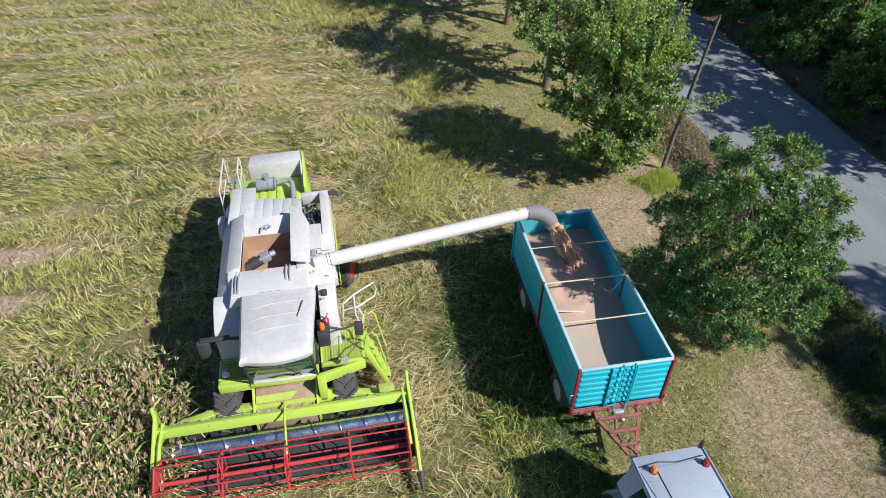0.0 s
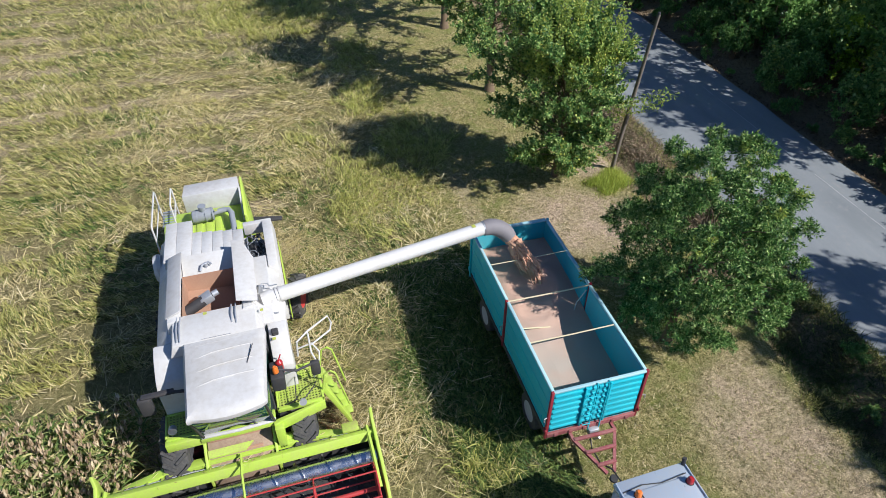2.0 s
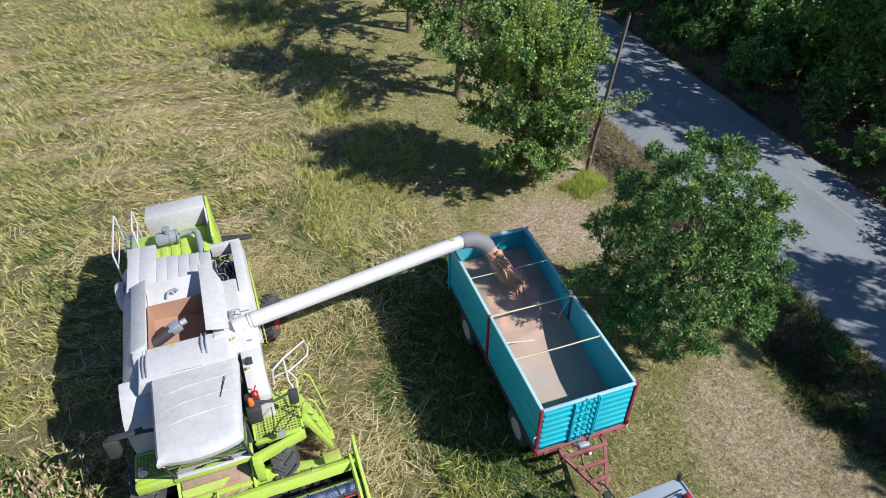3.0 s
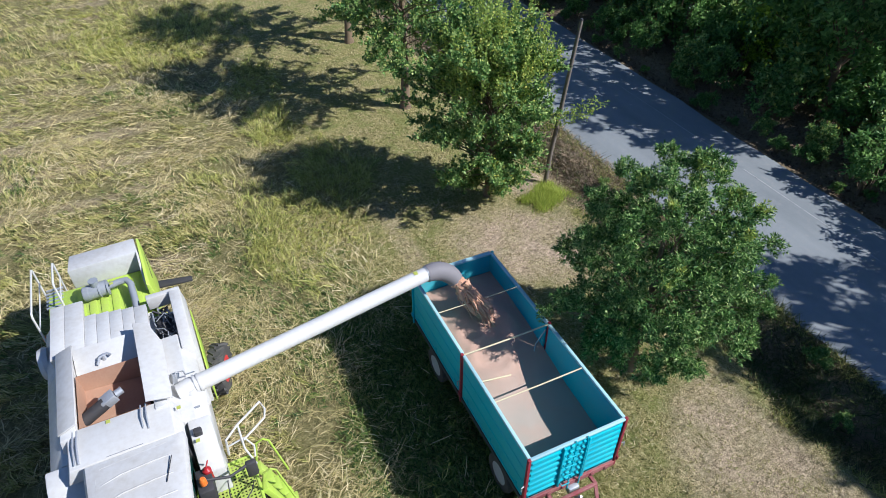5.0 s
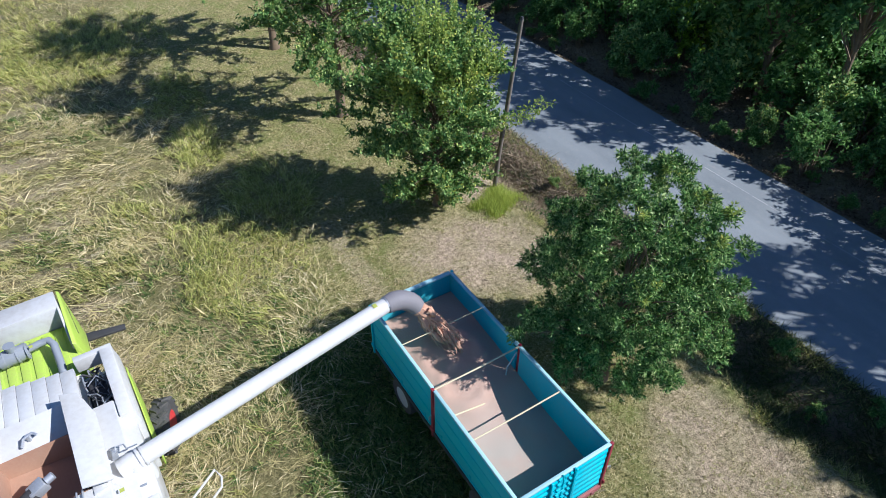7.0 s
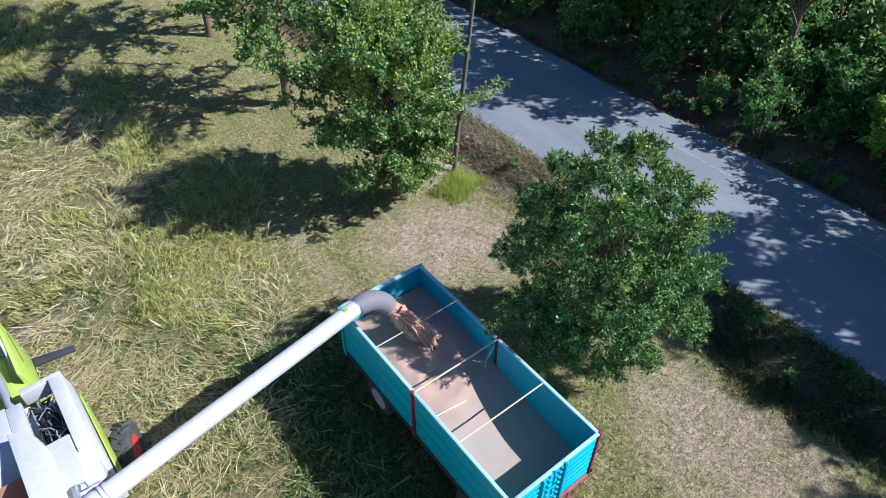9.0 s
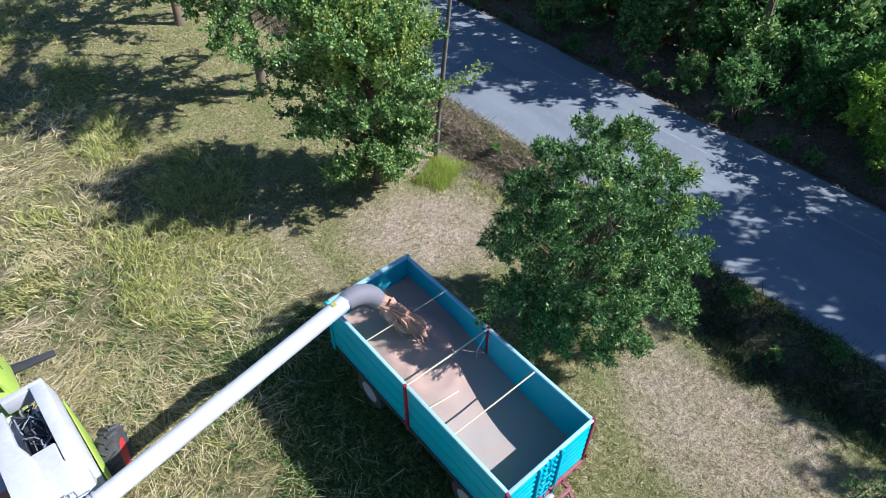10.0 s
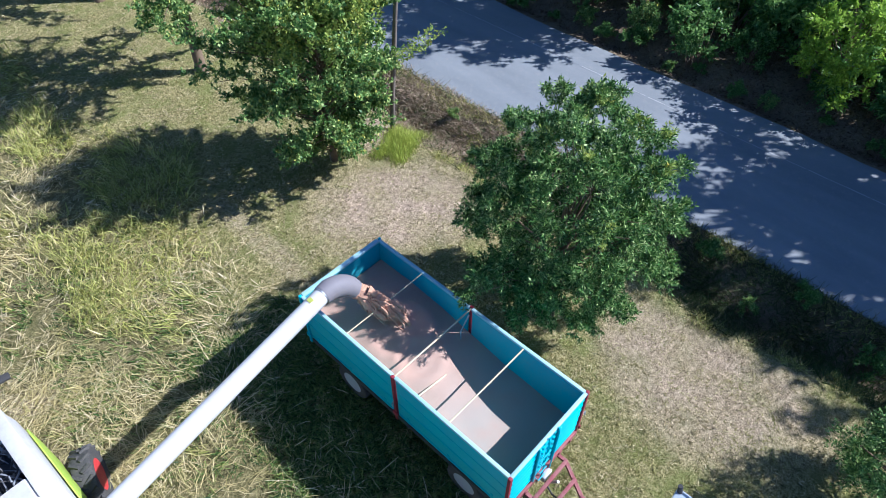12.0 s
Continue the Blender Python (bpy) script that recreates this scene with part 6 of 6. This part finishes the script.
tube(bm, [(-HW + 0.2, -1.46, 0.86), (HW - 0.2, -1.46, 0.86)], 0.055, 12)
part("reel_shaft", bm, RED, header)
for x in (-HW + 0.22, -1.5, 0.0, 1.5, HW - 0.22):
    bm = bmesh.new()
    hexn = [(-1.46 + 0.56 * math.cos(k * math.tau / 6 + 0.35), 0.86 + 0.56 * math.sin(k * math.tau / 6 + 0.35)) for k in range(6)]
    hub = 0.46 if abs(x) > 2 else 0.11
    prism(bm, [(-1.46 + hub * math.cos(k * math.tau / 6 + 0.35), 0.86 + hub * math.sin(k * math.tau / 6 + 0.35)) for k in range(6)], "x", x - 0.014, x + 0.014)
    spider = part("reel_spider", bm, RED, header)
    for k in range(6):
        bm = bmesh.new()
        tube(bm, [(x, -1.46, 0.86), (x, *hexn[k])], 0.024, 5)
        part("spoke", bm, RED, spider)
        bm = bmesh.new()
        tube(bm, [(x, *hexn[k]), (x, *hexn[(k + 1) % 6])], 0.018, 5)
        part("rim_bar", bm, RED, spider)
for k in range(6):
    a = k * math.tau / 6 + 0.35
    py_, pz_ = -1.46 + 0.56 * math.cos(a), 0.86 + 0.56 * math.sin(a)
    bm = bmesh.new()
    tube(bm, [(-HW + 0.2, py_, pz_), (HW - 0.2, py_, pz_)], 0.02, 6)
    bat = part("reel_bat", bm, RED, header)
    bm = bmesh.new()
    for x in np.arange(-HW + 0.3, HW - 0.25, 0.16):
        tube(bm, [(x, py_, pz_), (x, py_ + 0.03, pz_ - 0.2)], 0.008, 4)
    part("tine_row", bm, DARK, bat)["kind"] = "stuff"
bm = bmesh.new()
prism(bm, [(0.2, 0.9), (0.42, 0.9), (0.5, 1.05), (0.3, 1.2)], "x", 0.75, 1.5, 0.02)
part("gearbox_guard", bm, LIME, header)
bm = bmesh.new()
box(bm, HW - 0.75, HW - 0.35, -0.05, 0.2, 1.16, 1.26, 0.03)
part("oil_box", bm, LIME_DUSTY, header)
bm = bmesh.new()
tube(bm, [(0.0, 0.1, 1.2), (0.0, -0.5, 1.27), (0.0, -1.25, 0.95)], 0.03, 6)
part("reel_support", bm, LIME, header)

# chaff and straw caught on the header and the feeder house
rng = np.random.default_rng(77)
n = 170
hx = np.where(rng.random(n) < 0.55, rng.normal(0, 0.7, n), rng.uniform(-2.9, 2.9, n))
hy = np.where(rng.random(n) < 0.5, rng.uniform(0.02, 0.34, n), rng.uniform(-0.14, 0.0, n))
hz = np.where(hy > 0.15, 1.05, np.where(hy > -0.02, 0.95, 1.14)) + 0.01
on = COMBINE @ pose(-0.02, -3.22, 0.2, 0, 0, 0)
base = np.array([on @ Vector(p) for p in np.stack([hx, hy, hz], 1)])
way = np.stack([rng.normal(size=n), rng.normal(size=n), rng.normal(0.0, 0.12, n)], 1)
stuff("caught_straw", blades(base, way, rng.uniform(0.04, 0.18, n), rng.uniform(0.006, 0.02, n), rng, 0.6), STRAW, "loose straw and chaff caught on the header", "straw")

# unloading auger and the pouring spout
inv = COMBINE.inverted()
TIP = Vector((4.93, 14.14, 3.62))
pivot = Vector((1.32, -0.12, 3.32))
tip = inv @ TIP
run = (tip - pivot).normalized()
bm = bmesh.new()
tube(bm, [pivot - run * 0.25 - Vector((0, 0, 0.02)), pivot, pivot + run * 0.05, tip], [0.2, 0.21, 0.19, 0.185], 24)
boom = part("unloading_auger", bm, WHITE, combine, "long white unloading auger swung out over the trailer")
for d, r in ((0.1, 0.215), (0.18, 0.21), ((tip - pivot).length - 0.06, 0.2)):
    bm = bmesh.new()
    tube(bm, [pivot + run * d, pivot + run * (d + 0.05)], r, 24)
    part("clamp_ring", bm, WHITE if d < 1 else GALV, boom)
bm = bmesh.new()
tube(bm, [pivot + Vector((0.05, 0, -0.6)), pivot + Vector((0.02, 0, -0.1)), pivot + Vector((0, 0, 0.08))], [0.26, 0.26, 0.2], 20)
part("auger_elbow", bm, WHITE, boom)
bm = bmesh.new()
hexa(bm, [(1.0, 0.12, 3.3), (1.12, 0.12, 3.3), (1.12, 0.45, 3.3), (1.0, 0.45, 3.3)], [(1.05, 0.15, 3.5), (1.1, 0.15, 3.5), (1.1, 0.2, 3.5), (1.05, 0.2, 3.5)])
tube(bm, [(1.08, 0.15, 3.34), (1.12, 0.32, 3.44), (1.26, 0.3, 3.42), (1.3, 0.1, 3.5), (1.5, 0.05, 3.55)], 0.014, 6)
part("auger_lock", bm, GALV, boom)
down = Vector((0, 0, -1))
flat = Vector((run.x, run.y, 0)).normalized()
side = Vector((-flat.y, flat.x, 0))
bm = bmesh.new()
pts = [tip - run * 0.05] + [tip + flat * (0.75 * math.sin(a)) - side * (0.3 * (1 - math.cos(a))) + down * (0.72 * (1 - math.cos(a)) * 0.9) for a in np.radians((12, 24, 36, 48, 60, 70))]
tube(bm, pts, [0.21, 0.235, 0.24, 0.24, 0.24, 0.23, 0.21], 24, False)
part("spout", bm, SPOUT, boom, "curved grey rubber spout")
bm = bmesh.new()
box(bm, -0.05, 0.05, -0.06, 0.06, 0, 0.01, 0, Matrix.Translation(tip - run * 0.35 + Vector((0, 0, 0.185))))
part("warning_sticker", bm, BRIGHT, boom, "small yellow warning sticker")

# the pouring grain: ragged ropes of kernels from the spout to the heap
rng = np.random.default_rng(61)
flow = (COMBINE.to_3x3() @ flat).normalized()
mouth = COMBINE @ pts[-1]
bm = bmesh.new()
across = Vector((-flow.y, flow.x, 0))
for k in range(70):
    thick = k < 22
    o = across * rng.normal(0, 0.1 if thick else 0.13) + flow * rng.normal(0, 0.05) + Vector((0, 0, rng.normal(0, 0.05)))
    speed, sway = rng.uniform(0.65, 1.25), rng.normal(-0.72, 0.12 if thick else 0.19)
    begin, stop = (0.0, rng.uniform(0.7, 1.0)) if thick else (rng.uniform(0, 0.35), rng.uniform(0.6, 1.05))
    f, ph = rng.uniform(4, 9), rng.uniform(0, math.tau)
    path, rad = [], []
    for t in np.linspace(begin, stop, 16):
        p = mouth + o * (1 + 0.5 * t) + flow * (0.5 * speed * t + 0.04 * math.sin(f * t + ph)) + across * (sway * t + 0.035 * math.cos(1.3 * f * t + ph)) + Vector((0, 0, -0.75 * t * t - 0.5 * t))
        p += Vector(rng.normal(0, 0.012, 3))
        floor_ = float(grain_level(p.x, p.y))
        path.append(Vector((p.x, p.y, max(p.z, floor_ - 0.02))))
        rad.append(max(0.008, (0.095 if thick else 0.03) * (1 - 0.55 * t) * (1 + 0.25 * math.sin(2.3 * f * t + ph)) * rng.uniform(0.8, 1.2)))
    tube(bm, path, rad, 8 if thick else 6)
for k in range(3500):
    t = rng.random() ** 0.7
    p = mouth + flow * (0.5 * rng.uniform(0.4, 1.6) * t) + across * (rng.normal(-0.72, 0.2)) * t + across * rng.normal(0, 0.09) + Vector((rng.normal(0, 0.05), 0, -0.75 * t * t - 0.55 * t + rng.normal(0, 0.08)))
    s = rng.uniform(0.006, 0.014)
    vs = [bm.verts.new(p + Vector(d) * s) for d in ((1, 0, -0.6), (-0.5, 0.87, -0.6), (-0.5, -0.87, -0.6), (0, 0, 1))]
    for f in ((0, 1, 2), (0, 1, 3), (1, 2, 3), (2, 0, 3)):
        bm.faces.new([vs[i] for i in f])
tagged(new("grain_stream", mesh_of("grain_stream", bm, FRESH, True)), "reddish brown grain pouring from the spout into the trailer", "grain", kind="stuff")


# ---- tractor in front of the trailer ----
tractor = thing("tractor", pose(6.1, 5.9, 0, 0, 0, 2), "pale blue tractor cab hitched to the trailer", "tractor")
bm = bmesh.new()
prism(bm, [(-0.84, 0.82), (0.84, 0.82), (0.84, -0.55), (0.7, -0.95), (-0.7, -0.95), (-0.84, -0.55)], "z", 2.5, 2.6, 0.035)
roof = part("cab_roof", bm, BLUEWHITE, tractor, "pale blue metal cab roof, scuffed and shiny")
bm = bmesh.new()
prism(bm, [(-0.78, 0.5), (0.7, 0.5), (0.62, -0.8), (-0.6, -0.8)], "z", 2.596, 2.625, 0.012)
part("roof_panel", bm, BLUEWHITE, roof)
for x in (-0.8, 0.8):
    bm = bmesh.new()
    tube(bm, [(x, 0.78, 2.62), (x, -0.5, 2.62)], 0.02, 6)
    part("roof_gutter", bm, BLUEWHITE, roof)
bm = bmesh.new()
tube(bm, [(-0.75, 0.56, 2.615), (-0.3, 0.6, 2.62), (0.1, 0.52, 2.62), (0.7, 0.56, 2.62)], 0.012, 6)
tube(bm, [(-0.42, 0.5, 2.63), (-0.4, -0.2, 2.632), (-0.35, -0.8, 2.63)], 0.012, 6)
part("lamp_cable", bm, DARK, roof)
for x, y, mat in ((-0.5, 0.42, AMBER), (0.66, 0.36, REDLENS)):
    bm = bmesh.new()
    tube(bm, [(x, y, 2.62), (x, y, 2.74), (x, y, 2.78)], [0.075, 0.07, 0.04], 14)
    b = part("beacon", bm, mat, roof, "amber beacon" if mat is AMBER else "dark red beacon")
    bm = bmesh.new()
    tube(bm, [(x, y, 2.6), (x, y, 2.635)], 0.09, 14)
    part("beacon_base", bm, DARK, b)
bm = bmesh.new()
tube(bm, [(0.78, 0.76, 2.6), (0.8, 0.8, 2.76)], [0.05, 0.045], 10)
part("work_lamp", bm, DARK, tractor)
bm = bmesh.new()
hexa(bm, [(-0.76, 0.72, 1.3), (0.76, 0.72, 1.3), (0.72, -0.85, 1.3), (-0.72, -0.85, 1.3)], [(-0.78, 0.74, 2.49), (0.78, 0.74, 2.49), (0.66, -0.85, 2.49), (-0.66, -0.85, 2.49)], 0.02)
part("cab_glass", bm, GLASS, tractor)
for x, y, x2, y2 in ((-0.77, 0.73, -0.79, 0.75), (0.77, 0.73, 0.79, 0.75), (-0.73, -0.86, -0.67, -0.86), (0.73, -0.86, 0.67, -0.86), (-0.76, 0.0, -0.75, 0.0), (0.76, 0.0, 0.75, 0.0)):
    bm = bmesh.new()
    tube(bm, [(x, y, 1.0), (x2, y2, 2.5)], 0.035, 6)
    part("cab_pillar", bm, BLUEWHITE, tractor)
# side window propped open
bm = bmesh.new()
hexa(bm, [(-0.82, 0.7, 2.42), (-0.82, 0.2, 2.42), (-1.12, 0.22, 2.02), (-1.12, 0.62, 2.02)], [(-0.8, 0.7, 2.44), (-0.8, 0.2, 2.44), (-1.1, 0.22, 2.04), (-1.1, 0.62, 2.04)])
part("side_window", bm, WHITE, tractor, "pale side panel propped open")
bm = bmesh.new()
box(bm, -0.7, 0.7, -0.85, 0.7, 0.75, 1.3, 0.05)
box(bm, -0.3, 0.3, -2.4, -0.85, 0.7, 1.45, 0.1)
part("chassis", bm, BLUEWHITE, tractor)
for s in (-1, 1):
    bm = bmesh.new()
    for k in range(9):
        a0, a1 = radians(10 + k * 20), radians(30 + k * 20)
        hexa(bm, [(s * 0.72, 0.1 + 0.86 * math.cos(a0), 0.78 + 0.86 * math.sin(a0)), (s * 1.12, 0.1 + 0.86 * math.cos(a0), 0.78 + 0.86 * math.sin(a0)), (s * 1.12, 0.1 + 0.9 * math.cos(a0), 0.78 + 0.9 * math.sin(a0)), (s * 0.72, 0.1 + 0.9 * math.cos(a0), 0.78 + 0.9 * math.sin(a0))],
             [(s * 0.72, 0.1 + 0.86 * math.cos(a1), 0.78 + 0.86 * math.sin(a1)), (s * 1.12, 0.1 + 0.86 * math.cos(a1), 0.78 + 0.86 * math.sin(a1)), (s * 1.12, 0.1 + 0.9 * math.cos(a1), 0.78 + 0.9 * math.sin(a1)), (s * 0.72, 0.1 + 0.9 * math.cos(a1), 0.78 + 0.9 * math.sin(a1))])
    part("fender", bm, GREY, tractor, "dark mudguard over the rear wheel")
    wheel(tractor, (s * 0.92, 0.1, 0.78), 0.78, 0.4, 0.4, RIM, 18)
    wheel(tractor, (s * 0.72, -2.0, 0.45), 0.45, 0.25, 0.24, RIM, 0)
bm = bmesh.new()
box(bm, -0.08, 0.08, 0.7, 1.5, 0.5, 0.6, 0.015)
box(bm, -0.4, 0.4, 0.62, 0.76, 0.7, 1.1, 0.03)
part("drawbar", bm, DARK, tractor)
